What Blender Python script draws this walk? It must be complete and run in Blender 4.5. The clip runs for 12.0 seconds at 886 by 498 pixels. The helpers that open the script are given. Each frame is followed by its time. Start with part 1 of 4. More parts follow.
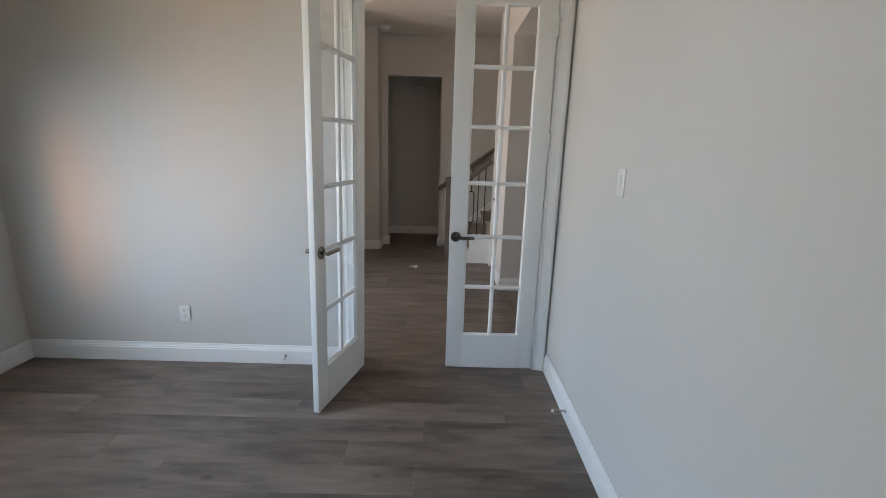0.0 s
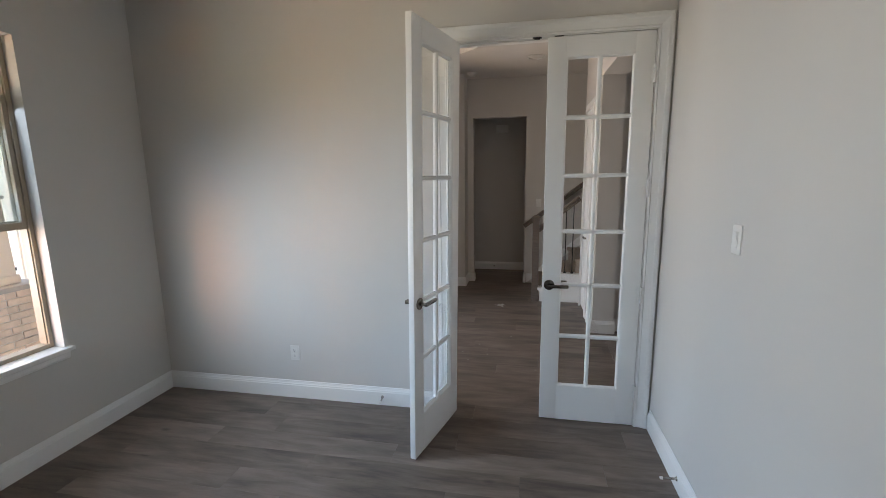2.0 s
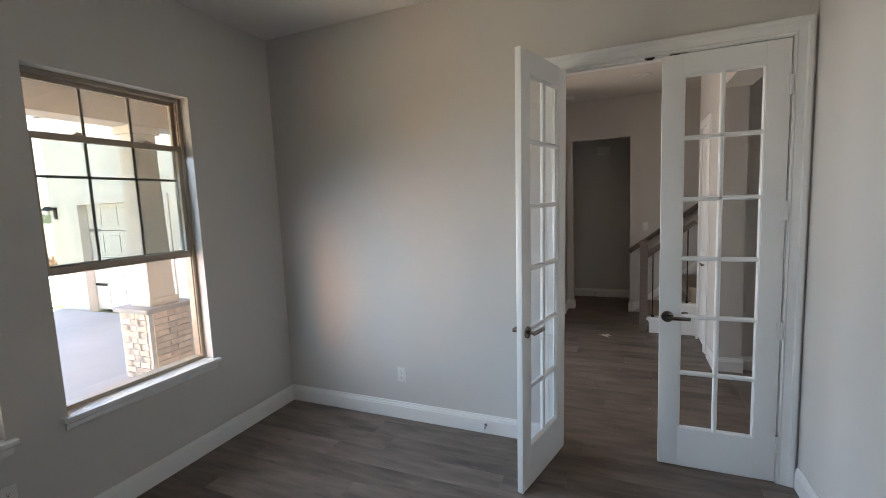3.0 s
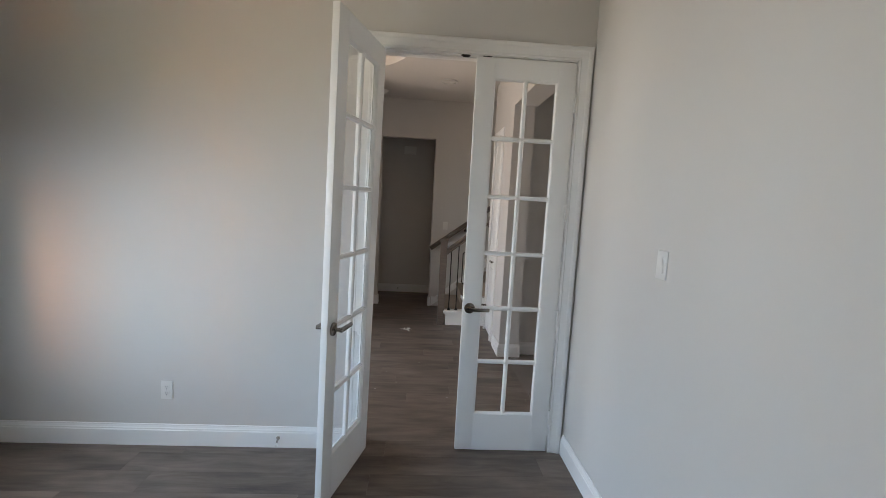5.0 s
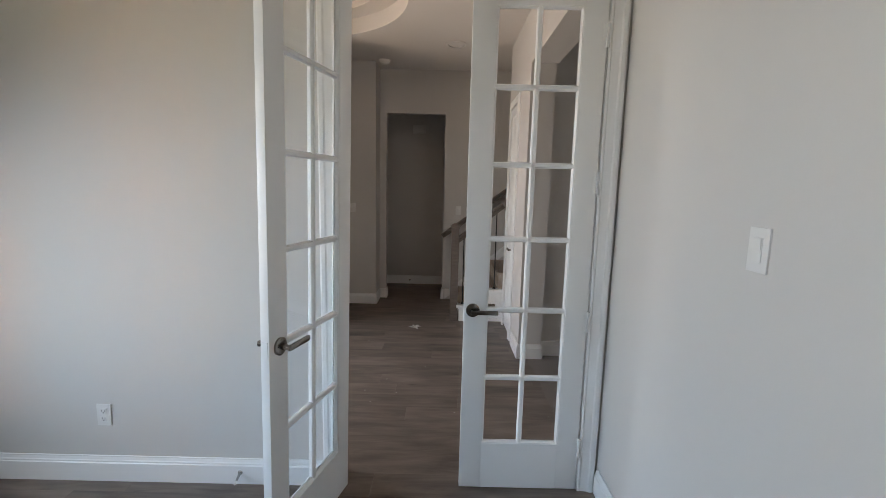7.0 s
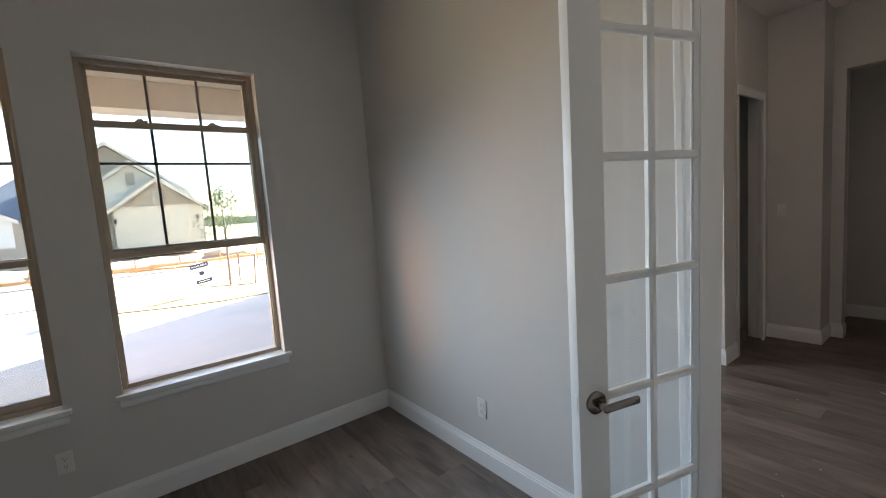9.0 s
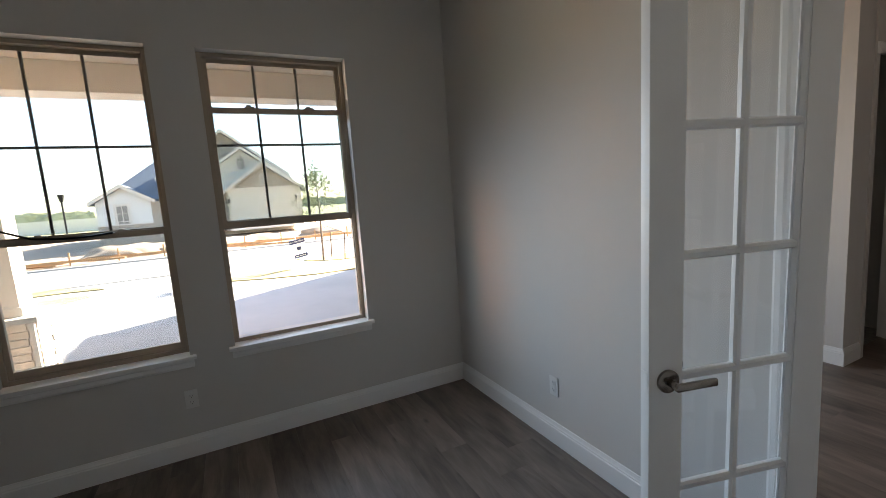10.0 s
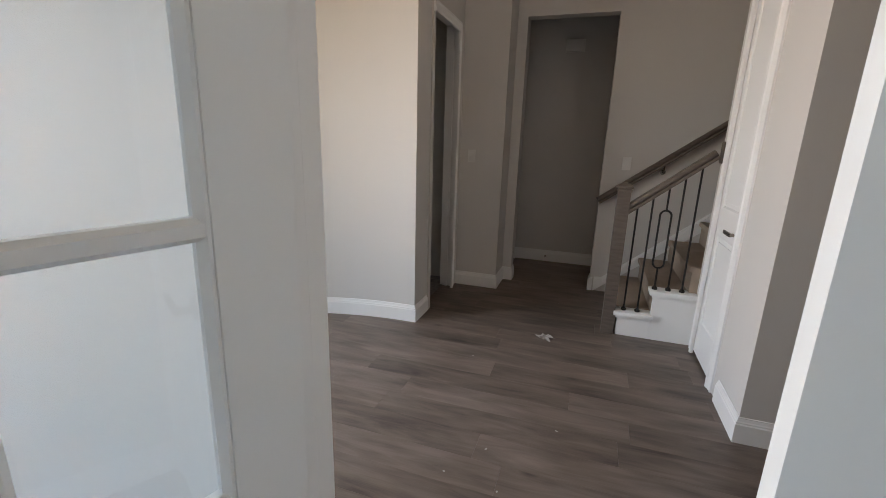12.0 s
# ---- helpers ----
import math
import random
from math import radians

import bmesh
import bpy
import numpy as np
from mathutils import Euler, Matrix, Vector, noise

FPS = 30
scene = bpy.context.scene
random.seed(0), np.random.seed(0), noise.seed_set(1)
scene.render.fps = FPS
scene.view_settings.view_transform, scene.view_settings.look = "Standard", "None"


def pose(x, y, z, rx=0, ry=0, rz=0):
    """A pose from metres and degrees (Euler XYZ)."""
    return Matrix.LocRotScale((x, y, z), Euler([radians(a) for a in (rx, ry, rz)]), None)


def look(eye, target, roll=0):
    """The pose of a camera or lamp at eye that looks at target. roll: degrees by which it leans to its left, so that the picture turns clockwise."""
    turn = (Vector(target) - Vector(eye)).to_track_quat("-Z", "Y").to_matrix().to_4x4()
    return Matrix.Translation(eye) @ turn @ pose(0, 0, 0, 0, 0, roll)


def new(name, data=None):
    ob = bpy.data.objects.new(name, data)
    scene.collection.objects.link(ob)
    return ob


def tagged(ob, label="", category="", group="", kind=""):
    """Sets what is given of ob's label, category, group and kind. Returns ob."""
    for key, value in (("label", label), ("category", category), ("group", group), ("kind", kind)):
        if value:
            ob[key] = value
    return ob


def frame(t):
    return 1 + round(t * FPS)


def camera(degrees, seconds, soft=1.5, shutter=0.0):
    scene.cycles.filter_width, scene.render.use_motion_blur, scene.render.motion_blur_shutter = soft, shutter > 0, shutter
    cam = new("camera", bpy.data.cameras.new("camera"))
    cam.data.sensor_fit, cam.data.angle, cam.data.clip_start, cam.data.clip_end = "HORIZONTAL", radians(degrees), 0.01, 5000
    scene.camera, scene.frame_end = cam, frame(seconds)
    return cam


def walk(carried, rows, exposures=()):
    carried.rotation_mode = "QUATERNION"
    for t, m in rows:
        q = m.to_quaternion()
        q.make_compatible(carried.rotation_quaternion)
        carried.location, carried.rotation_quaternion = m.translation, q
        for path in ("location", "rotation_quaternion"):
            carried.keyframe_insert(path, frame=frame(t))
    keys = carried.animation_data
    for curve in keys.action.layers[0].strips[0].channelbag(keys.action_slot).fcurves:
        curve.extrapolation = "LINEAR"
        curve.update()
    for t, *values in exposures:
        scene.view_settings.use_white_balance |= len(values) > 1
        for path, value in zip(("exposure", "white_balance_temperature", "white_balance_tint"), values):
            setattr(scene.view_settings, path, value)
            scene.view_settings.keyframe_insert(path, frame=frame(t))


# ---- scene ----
cam = camera(91.9, 12.0, soft=0.8)
PATH = [
    (0, (0.504, 1.259, 1.512), (0.511, 3.204, 1.049), 1.6),
    (0.5, (0.485, 1.274, 1.491), (0.495, 3.169, 0.851), 1.7),
    (1, (0.494, 1.283, 1.535), (0.475, 3.19, 0.933), 1.2),
    (1.5, (0.469, 1.27, 1.609), (0.356, 3.226, 1.209), 0.3),
    (2, (0.426, 1.229, 1.647), (0.059, 3.166, 1.312), -0.8),
    (2.5, (0.367, 1.181, 1.663), (-0.286, 3.056, 1.427), -1.8),
    (2.7, (0.355, 1.171, 1.678), (-0.42, 3.002, 1.463), -2.4),
    (4.3, (0.312, 1.305, 1.618), (-0.088, 3.257, 1.445), 1.6),
    (4.5, (0.298, 1.34, 1.624), (0.105, 3.323, 1.449), 2.1),
    (5, (0.263, 1.405, 1.596), (0.376, 3.389, 1.375), 3.0),
    (5.5, (0.237, 1.448, 1.597), (0.359, 3.43, 1.359), 3.0),
    (6, (0.3, 1.564, 1.571), (0.434, 3.542, 1.311), 0.3),
    (6.5, (0.403, 1.762, 1.524), (0.5, 3.742, 1.254), 0.5),
    (6.7, (0.418, 1.846, 1.522), (0.497, 3.826, 1.247), 0.9),
    (8.5, (0.565, 2.573, 1.527), (-0.595, 4.184, 1.282), -1.5),
    (9, (0.55, 2.443, 1.537), (-1.031, 3.651, 1.335), -4.2),
    (9.5, (0.567, 2.355, 1.531), (-1.187, 3.301, 1.354), -5.9),
    (10, (0.612, 2.439, 1.505), (-1.166, 3.318, 1.249), -4.0),
    (10.5, (0.632, 2.669, 1.499), (-0.941, 3.854, 1.15), 0.2),
    (11, (0.514, 2.909, 1.466), (-0.715, 4.441, 1.083), 1.8),
    (11.5, (0.395, 3.203, 1.429), (-0.39, 4.99, 0.992), 2.0),
    (12, (0.345, 3.557, 1.389), (-0.269, 5.396, 0.898), 1.7),
]
BASE_STOPS = 4.15
EXPOSURES = [(t, BASE_STOPS + s, 6450, 13) for t, s in ((0, -0.1), (1.5, -0.06), (2, -0.12), (2.7, -0.28), (4.3, -0.3), (4.5, -0.25), (5.0, -0.1), (5.5, -0.08), (6.5, -0.1), (8.5, -0.2), (9.5, -0.9), (10.0, -0.95), (10.5, -0.75), (11, -0.3), (11.5, 0.03), (12, 0.06))]
walk(cam, [(t, look(eye, target, roll)) for t, eye, target, roll in PATH], EXPOSURES)

# ---- world, sun, exposure ----
SUN_AZ, SUN_EL = math.atan2(0.854, -0.52), radians(30)
world = bpy.data.worlds.new("sky")
scene.world = world
world.use_nodes = True
wn = world.node_tree.nodes
sky = wn.new("ShaderNodeTexSky")
sky.sky_type = "NISHITA"
sky.sun_disc = False
sky.sun_elevation = SUN_EL
sky.sun_rotation = math.pi / 2 - SUN_AZ
wn["Background"].inputs["Strength"].default_value = 0.072
world.node_tree.links.new(sky.outputs["Color"], wn["Background"].inputs["Color"])
sun = new("sun", bpy.data.lights.new("sun", "SUN"))
sun.data.energy, sun.data.angle, sun.data.color = 4.8, radians(0.5), (1.0, 0.93, 0.82)
sun.matrix_world = look((math.cos(SUN_AZ) * 20, math.sin(SUN_AZ) * 20, math.tan(SUN_EL) * 20), (0, 0, 0))


def opening_lamp(name, centre, aim, wide, high, watts, rgb, spread=180):
    """Daylight that comes in by an opening: an area lamp that fills it."""
    la = bpy.data.lights.new(name, "AREA")
    la.shape, la.size, la.size_y, la.energy, la.color, la.spread = "RECTANGLE", wide, high, watts, rgb, radians(spread)
    ob = new(name, la)
    ob.matrix_world = look(centre, [c + a for c, a in zip(centre, aim)])
    return ob


# skylight falling in and light thrown up by the sunlit ground, at both windows and the entrance
BLUE, WARM = (0.60, 0.79, 1.0), (1.0, 0.90, 0.68)
for wy in (1.70, 2.824):
    opening_lamp("window_skylight", (-2.36, wy, 1.55), (0.88, 0.22, -0.36), 0.80, 1.3, 0.52, BLUE, 84)
    opening_lamp("window_groundlight", (-2.36, wy, 1.55), (0.88, 0.18, 0.40), 0.80, 1.3, 0.32, WARM, 88)
opening_lamp("window_side_skylight", (-2.42, 2.824, 1.45), (0.60, 0.66, -0.50), 0.78, 1.4, 0.30, (0.66, 0.83, 1.0), 84)
opening_lamp("entrance_skylight", (-2.47, 5.15, 1.3), (0.88, 0.1, -0.36), 1.1, 2.2, 1.38, (0.80, 0.90, 1.0), 110)
opening_lamp("entrance_groundlight", (-2.47, 5.15, 1.3), (0.85, 0.1, 0.5), 1.1, 2.2, 1.18, (1.0, 0.77, 0.54), 110)

# ---- materials ----
def material(name, rgb, rough=0.5, metal=0.0, var=0.06, scale=3.0, bump=0.0, bscale=200.0, stretch=(1, 1, 1), coat=0.0, random_piece=0.0, fine=0.0):
    """A surface with broad and fine colour variation and fine relief, in metres."""
    m = bpy.data.materials.new(name)
    m.use_nodes = True
    n, l = m.node_tree.nodes, m.node_tree.links
    b = n["Principled BSDF"]
    b.inputs["Metallic"].default_value = metal
    b.inputs["Coat Weight"].default_value = coat
    geo = n.new("ShaderNodeNewGeometry")
    mp = n.new("ShaderNodeMapping")
    mp.inputs["Scale"].default_value = stretch
    l.new(geo.outputs["Position"], mp.inputs["Vector"])
    vec = mp.outputs["Vector"]
    broad = n.new("ShaderNodeTexNoise")
    broad.inputs["Scale"].default_value = scale
    broad.inputs["Detail"].default_value = 5
    l.new(vec, broad.inputs["Vector"])
    grain = n.new("ShaderNodeTexNoise")
    grain.inputs["Scale"].default_value = bscale
    grain.inputs["Detail"].default_value = 3
    l.new(vec, grain.inputs["Vector"])
    ramp = n.new("ShaderNodeMapRange")
    ramp.inputs["From Min"].default_value, ramp.inputs["From Max"].default_value = 0.3, 0.7
    ramp.inputs["To Min"].default_value, ramp.inputs["To Max"].default_value = 1 - var, 1 + var
    l.new(broad.outputs["Fac"], ramp.inputs["Value"])
    fr = n.new("ShaderNodeMapRange")
    fr.inputs["To Min"].default_value, fr.inputs["To Max"].default_value = 1 - fine, 1 + fine
    l.new(grain.outputs["Fac"], fr.inputs["Value"])
    mul = n.new("ShaderNodeMath")
    mul.operation = "MULTIPLY"
    l.new(ramp.outputs["Result"], mul.inputs[0])
    l.new(fr.outputs["Result"], mul.inputs[1])
    value = mul.outputs["Value"]
    if random_piece:
        info = n.new("ShaderNodeObjectInfo")
        pr = n.new("ShaderNodeMapRange")
        pr.inputs["To Min"].default_value, pr.inputs["To Max"].default_value = 1 - random_piece, 1 + random_piece
        l.new(info.outputs["Random"], pr.inputs["Value"])
        m2 = n.new("ShaderNodeMath")
        m2.operation = "MULTIPLY"
        l.new(value, m2.inputs[0])
        l.new(pr.outputs["Result"], m2.inputs[1])
        value = m2.outputs["Value"]
    sc = n.new("ShaderNodeVectorMath")
    sc.operation = "SCALE"
    sc.inputs[0].default_value = rgb
    l.new(value, sc.inputs["Scale"])
    l.new(sc.outputs["Vector"], b.inputs["Base Color"])
    rr = n.new("ShaderNodeMapRange")
    rr.inputs["To Min"].default_value, rr.inputs["To Max"].default_value = max(0.02, rough - 0.08), min(1, rough + 0.08)
    l.new(broad.outputs["Fac"], rr.inputs["Value"])
    l.new(rr.outputs["Result"], b.inputs["Roughness"])
    if bump:
        bp = n.new("ShaderNodeBump")
        bp.inputs["Strength"].default_value = bump
        bp.inputs["Distance"].default_value = 0.002
        l.new(grain.outputs["Fac"], bp.inputs["Height"])
        l.new(bp.outputs["Normal"], b.inputs["Normal"])
    return m


def plank_material(name, dark, mid, light):
    """Grey-brown oak-look vinyl plank: long grain, cathedral streaks, knots, a tone of its own for each plank."""
    m = bpy.data.materials.new(name)
    m.use_nodes = True
    n, l = m.node_tree.nodes, m.node_tree.links
    b = n["Principled BSDF"]
    tex = n.new("ShaderNodeTexCoord")
    info = n.new("ShaderNodeObjectInfo")
    shift = n.new("ShaderNodeVectorMath")
    shift.operation = "MULTIPLY_ADD"
    shift.inputs[1].default_value = (1, 1, 1)
    comb = n.new("ShaderNodeCombineXYZ")
    far = n.new("ShaderNodeMath")
    far.operation = "MULTIPLY"
    far.inputs[1].default_value = 83.0
    l.new(info.outputs["Random"], far.inputs[0])
    for s in ("X", "Y", "Z"):
        l.new(far.outputs["Value"], comb.inputs[s])
    l.new(tex.outputs["Object"], shift.inputs[0])
    l.new(comb.outputs["Vector"], shift.inputs[2])

    def noise_at(sx, sy, scale, detail, rough, distort=0.0):
        mp = n.new("ShaderNodeMapping")
        mp.inputs["Scale"].default_value = (sx, sy, 1)
        l.new(shift.outputs["Vector"], mp.inputs["Vector"])
        t = n.new("ShaderNodeTexNoise")
        t.inputs["Scale"].default_value, t.inputs["Detail"].default_value = scale, detail
        t.inputs["Roughness"].default_value, t.inputs["Distortion"].default_value = rough, distort
        l.new(mp.outputs["Vector"], t.inputs["Vector"])
        return t.outputs["Fac"]

    def mix(a, c, f):
        t = n.new("ShaderNodeMix")
        t.inputs["Factor"].default_value = f
        l.new(a, t.inputs["A"])
        l.new(c, t.inputs["B"])
        return t.outputs["Result"]

    streak = noise_at(1.6, 10, 1.6, 6, 0.62, 0.9)
    fibre = noise_at(4, 160, 2.0, 3, 0.6)
    patch = noise_at(1.4, 5, 1.5, 2, 0.5)
    g = mix(mix(streak, fibre, 0.22), patch, 0.46)
    tone = n.new("ShaderNodeMapRange")
    tone.inputs["To Min"].default_value, tone.inputs["To Max"].default_value = -0.055, 0.05
    l.new(info.outputs["Random"], tone.inputs["Value"])
    add = n.new("ShaderNodeMath")
    l.new(g, add.inputs[0])
    l.new(tone.outputs["Result"], add.inputs[1])
    ramp = n.new("ShaderNodeValToRGB")
    e = ramp.color_ramp.elements
    e[0].position, e[0].color = 0.33, (*dark, 1)
    e[1].position, e[1].color = 0.68, (*light, 1)
    k = e.new(0.5)
    k.color = (*mid, 1)
    l.new(add.outputs["Value"], ramp.inputs["Fac"])
    spots = n.new("ShaderNodeTexVoronoi")
    spots.inputs["Scale"].default_value = 2.2
    mp = n.new("ShaderNodeMapping")
    mp.inputs["Scale"].default_value = (1.0, 2.2, 1)
    l.new(shift.outputs["Vector"], mp.inputs["Vector"])
    l.new(mp.outputs["Vector"], spots.inputs["Vector"])
    kr = n.new("ShaderNodeMapRange")
    kr.inputs["From Min"].default_value, kr.inputs["From Max"].default_value = 0.02, 0.10
    kr.inputs["To Min"].default_value, kr.inputs["To Max"].default_value = 0.55, 1.0
    l.new(spots.outputs["Distance"], kr.inputs["Value"])
    kn = n.new("ShaderNodeVectorMath")
    kn.operation = "SCALE"
    l.new(ramp.outputs["Color"], kn.inputs[0])
    l.new(kr.outputs["Result"], kn.inputs["Scale"])
    l.new(kn.outputs["Vector"], b.inputs["Base Color"])
    rr = n.new("ShaderNodeMapRange")
    rr.inputs["To Min"].default_value, rr.inputs["To Max"].default_value = 0.34, 0.52
    l.new(g, rr.inputs["Value"])
    l.new(rr.outputs["Result"], b.inputs["Roughness"])
    b.inputs["Specular IOR Level"].default_value = 0.4
    bp = n.new("ShaderNodeBump")
    bp.inputs["Strength"].default_value, bp.inputs["Distance"].default_value = 0.25, 0.001
    l.new(fibre, bp.inputs["Height"])
    l.new(bp.outputs["Normal"], b.inputs["Normal"])
    return m


def glass_material(name, tint=(1, 1, 1), gloss=1.0):
    m = bpy.data.materials.new(name)
    m.use_nodes = True
    n, l = m.node_tree.nodes, m.node_tree.links
    n.remove(n["Principled BSDF"])
    tr = n.new("ShaderNodeBsdfTransparent")
    tr.inputs["Color"].default_value = (*tint, 1)
    gl = n.new("ShaderNodeBsdfGlossy")
    gl.inputs["Roughness"].default_value = 0.01
    gl.inputs["Color"].default_value = (gloss, gloss, gloss, 1)
    lw = n.new("ShaderNodeLayerWeight")
    lw.inputs["Blend"].default_value = 0.5
    pw = n.new("ShaderNodeMath")
    pw.operation = "POWER"
    pw.inputs[1].default_value = 5.0
    l.new(lw.outputs["Facing"], pw.inputs[0])
    fr = n.new("ShaderNodeMath")
    fr.operation = "MULTIPLY_ADD"
    fr.inputs[1].default_value, fr.inputs[2].default_value = 0.9, 0.03
    l.new(pw.outputs["Value"], fr.inputs[0])
    mx = n.new("ShaderNodeMixShader")
    l.new(fr.outputs["Value"], mx.inputs[0])
    l.new(tr.outputs["BSDF"], mx.inputs[1])
    l.new(gl.outputs["BSDF"], mx.inputs[2])
    l.new(mx.outputs["Shader"], n["Material Output"].inputs["Surface"])
    return m


WALL = material("greige wall paint", (0.635, 0.61, 0.58), 0.62, var=0.012, scale=1.2, bump=0.10, bscale=170)
CEIL = material("flat ceiling paint", (0.74, 0.71, 0.68), 0.85, var=0.015, scale=1.5, bump=0.22, bscale=130)
TRIM = material("white semi-gloss trim paint", (0.86, 0.855, 0.84), 0.33, var=0.012, scale=4, bump=0.05, bscale=60)
DOORW = material("white door paint", (0.86, 0.855, 0.84), 0.36, var=0.012, scale=3, bump=0.05, bscale=90)
PLASTIC = material("white plastic", (0.77, 0.755, 0.725), 0.30, var=0.01)
DARKHOLE = material("dark slot", (0.02, 0.02, 0.02), 0.6)
NICKEL = material("satin nickel", (0.26, 0.23, 0.20), 0.24, 1.0, var=0.05, scale=40)
STEEL = material("spring steel", (0.55, 0.53, 0.50), 0.25, 1.0, var=0.05, scale=60)
RUBBER = material("white rubber", (0.75, 0.74, 0.72), 0.6)
VINYL = material("tan window vinyl", (0.43, 0.35, 0.265), 0.42, var=0.03, scale=6, bump=0.04)
MUNTIN = material("bronze grille bar", (0.26, 0.235, 0.20), 0.45, var=0.04)
IRON = material("black iron", (0.02, 0.018, 0.017), 0.42, 0.6, var=0.08, scale=30)
RAILWOOD = material("grey-brown stained wood", (0.125, 0.098, 0.08), 0.42, var=0.22, scale=9, bump=0.25, bscale=60, stretch=(1, 6, 6), fine=0.15)
CARPET = material("beige carpet", (0.34, 0.27, 0.21), 0.97, var=0.12, scale=8, bump=1.0, bscale=420, fine=0.35)
TILEM = material("dark mosaic tile", (0.20, 0.19, 0.18), 0.4, var=0.5, scale=22, bump=0.1)
PAPER = material("crumpled white paper", (0.48, 0.46, 0.43), 0.8, var=0.05, scale=30)
FLOORWOOD = plank_material("oak-look vinyl plank", (0.072, 0.055, 0.045), (0.165, 0.128, 0.104), (0.255, 0.207, 0.174))
UNDER = material("underlay", (0.06, 0.05, 0.04), 0.9)
GLASS = glass_material("clear glass")
PANE = glass_material("window glass", (0.925, 0.94, 0.938))
STUCCO = material("cream stucco", (0.74, 0.67, 0.56), 0.9, var=0.05, scale=2, bump=0.6, bscale=90)
SOFFIT = material("tan soffit paint", (0.66, 0.57, 0.49), 0.75, var=0.03, scale=2, bump=0.1)
COLUMN = material("painted column", (0.70, 0.62, 0.53), 0.7, var=0.03, scale=3)
BRICK = material("tan brick", (0.70, 0.57, 0.46), 0.85, var=0.12, scale=9, bump=0.6, bscale=120, random_piece=0.16)
# strong orange for the added pier, chosen to tint the light it bounces indoors
BOUNCE = material("warm bounce surface", (0.84, 0.45, 0.22), 0.9, var=0.12, scale=5, bump=0.5, bscale=90)
MORTAR = material("mortar", (0.66, 0.61, 0.55), 0.95, var=0.06, scale=20, bump=0.5)
CONCRETE = material("pale concrete", (0.42, 0.39, 0.355), 0.85, var=0.08, scale=0.9, bump=0.3, bscale=60, fine=0.06)
ASPHALT = material("pale street concrete", (0.26, 0.245, 0.23), 0.85, var=0.08, scale=0.6, bump=0.4, bscale=50, fine=0.1)
LAWN = material("dry grass", (0.30, 0.24, 0.095), 0.95, var=0.35, scale=1.6, bump=1.0, bscale=40, fine=0.3)
FIELD = material("meadow", (0.26, 0.25, 0.11), 0.95, var=0.35, scale=0.12, bump=0.6, bscale=6, fine=0.25)
DIRT = material("pale dirt", (0.33, 0.245, 0.165), 0.95, var=0.22, scale=0.8, bump=0.9, bscale=14, fine=0.2)
ROOFM = material("blue-grey shingle", (0.15, 0.17, 0.20), 0.9, var=0.2, scale=3, bump=0.6, bscale=30, stretch=(1, 1, 3), fine=0.2)
FARBRICK = material("tan far brick", (0.38, 0.315, 0.245), 0.9, var=0.22, scale=4.5, bump=0.5, bscale=22, stretch=(1, 1, 2.4), fine=0.3)
PALEWALL = material("white-washed wall", (0.74, 0.71, 0.66), 0.9, var=0.05, scale=3, bump=0.4, bscale=40)
GARAGE = material("almond garage door paint", (0.72, 0.65, 0.55), 0.55, var=0.02)
LEAF = material("tree leaf", (0.17, 0.20, 0.08), 0.6, var=0.3, scale=9)
BARK = material("bark", (0.14, 0.10, 0.07), 0.9, var=0.25, scale=20, bump=0.6, bscale=60)
NAVY = material("navy sign paint", (0.02, 0.03, 0.08), 0.5)
LUMBER = material("raw lumber", (0.42, 0.24, 0.11), 0.8, var=0.2, scale=6)
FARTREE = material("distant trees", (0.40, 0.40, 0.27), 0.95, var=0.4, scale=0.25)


# ---- builders ----
def box(bm, x0, x1, y0, y1, z0, z1, bevel=0.0):
    r = bmesh.ops.create_cube(bm, size=1.0, matrix=Matrix.Translation(((x0 + x1) / 2, (y0 + y1) / 2, (z0 + z1) / 2)) @ Matrix.Diagonal((x1 - x0, y1 - y0, z1 - z0, 1)))
    if bevel:
        vs = set(r["verts"])
        es = [e for e in bm.edges if e.verts[0] in vs and e.verts[1] in vs]
        bmesh.ops.bevel(bm, geom=es, offset=bevel, segments=2, affect="EDGES", profile=0.6)
    return bm


def boxes(*rows, bevel=0.0):
    bm = bmesh.new()
    for r in rows:
        box(bm, *r, bevel=bevel)
    return bm


def rod(bm, a, b, r, sides=12, r2=None):
    a, b = Vector(a), Vector(b)
    q = (b - a).to_track_quat("Z", "Y").to_matrix().to_4x4()
    bmesh.ops.create_cone(bm, cap_ends=True, segments=sides, radius1=r, radius2=r if r2 is None else r2, depth=(b - a).length, matrix=Matrix.Translation((a + b) / 2) @ q)
    return bm


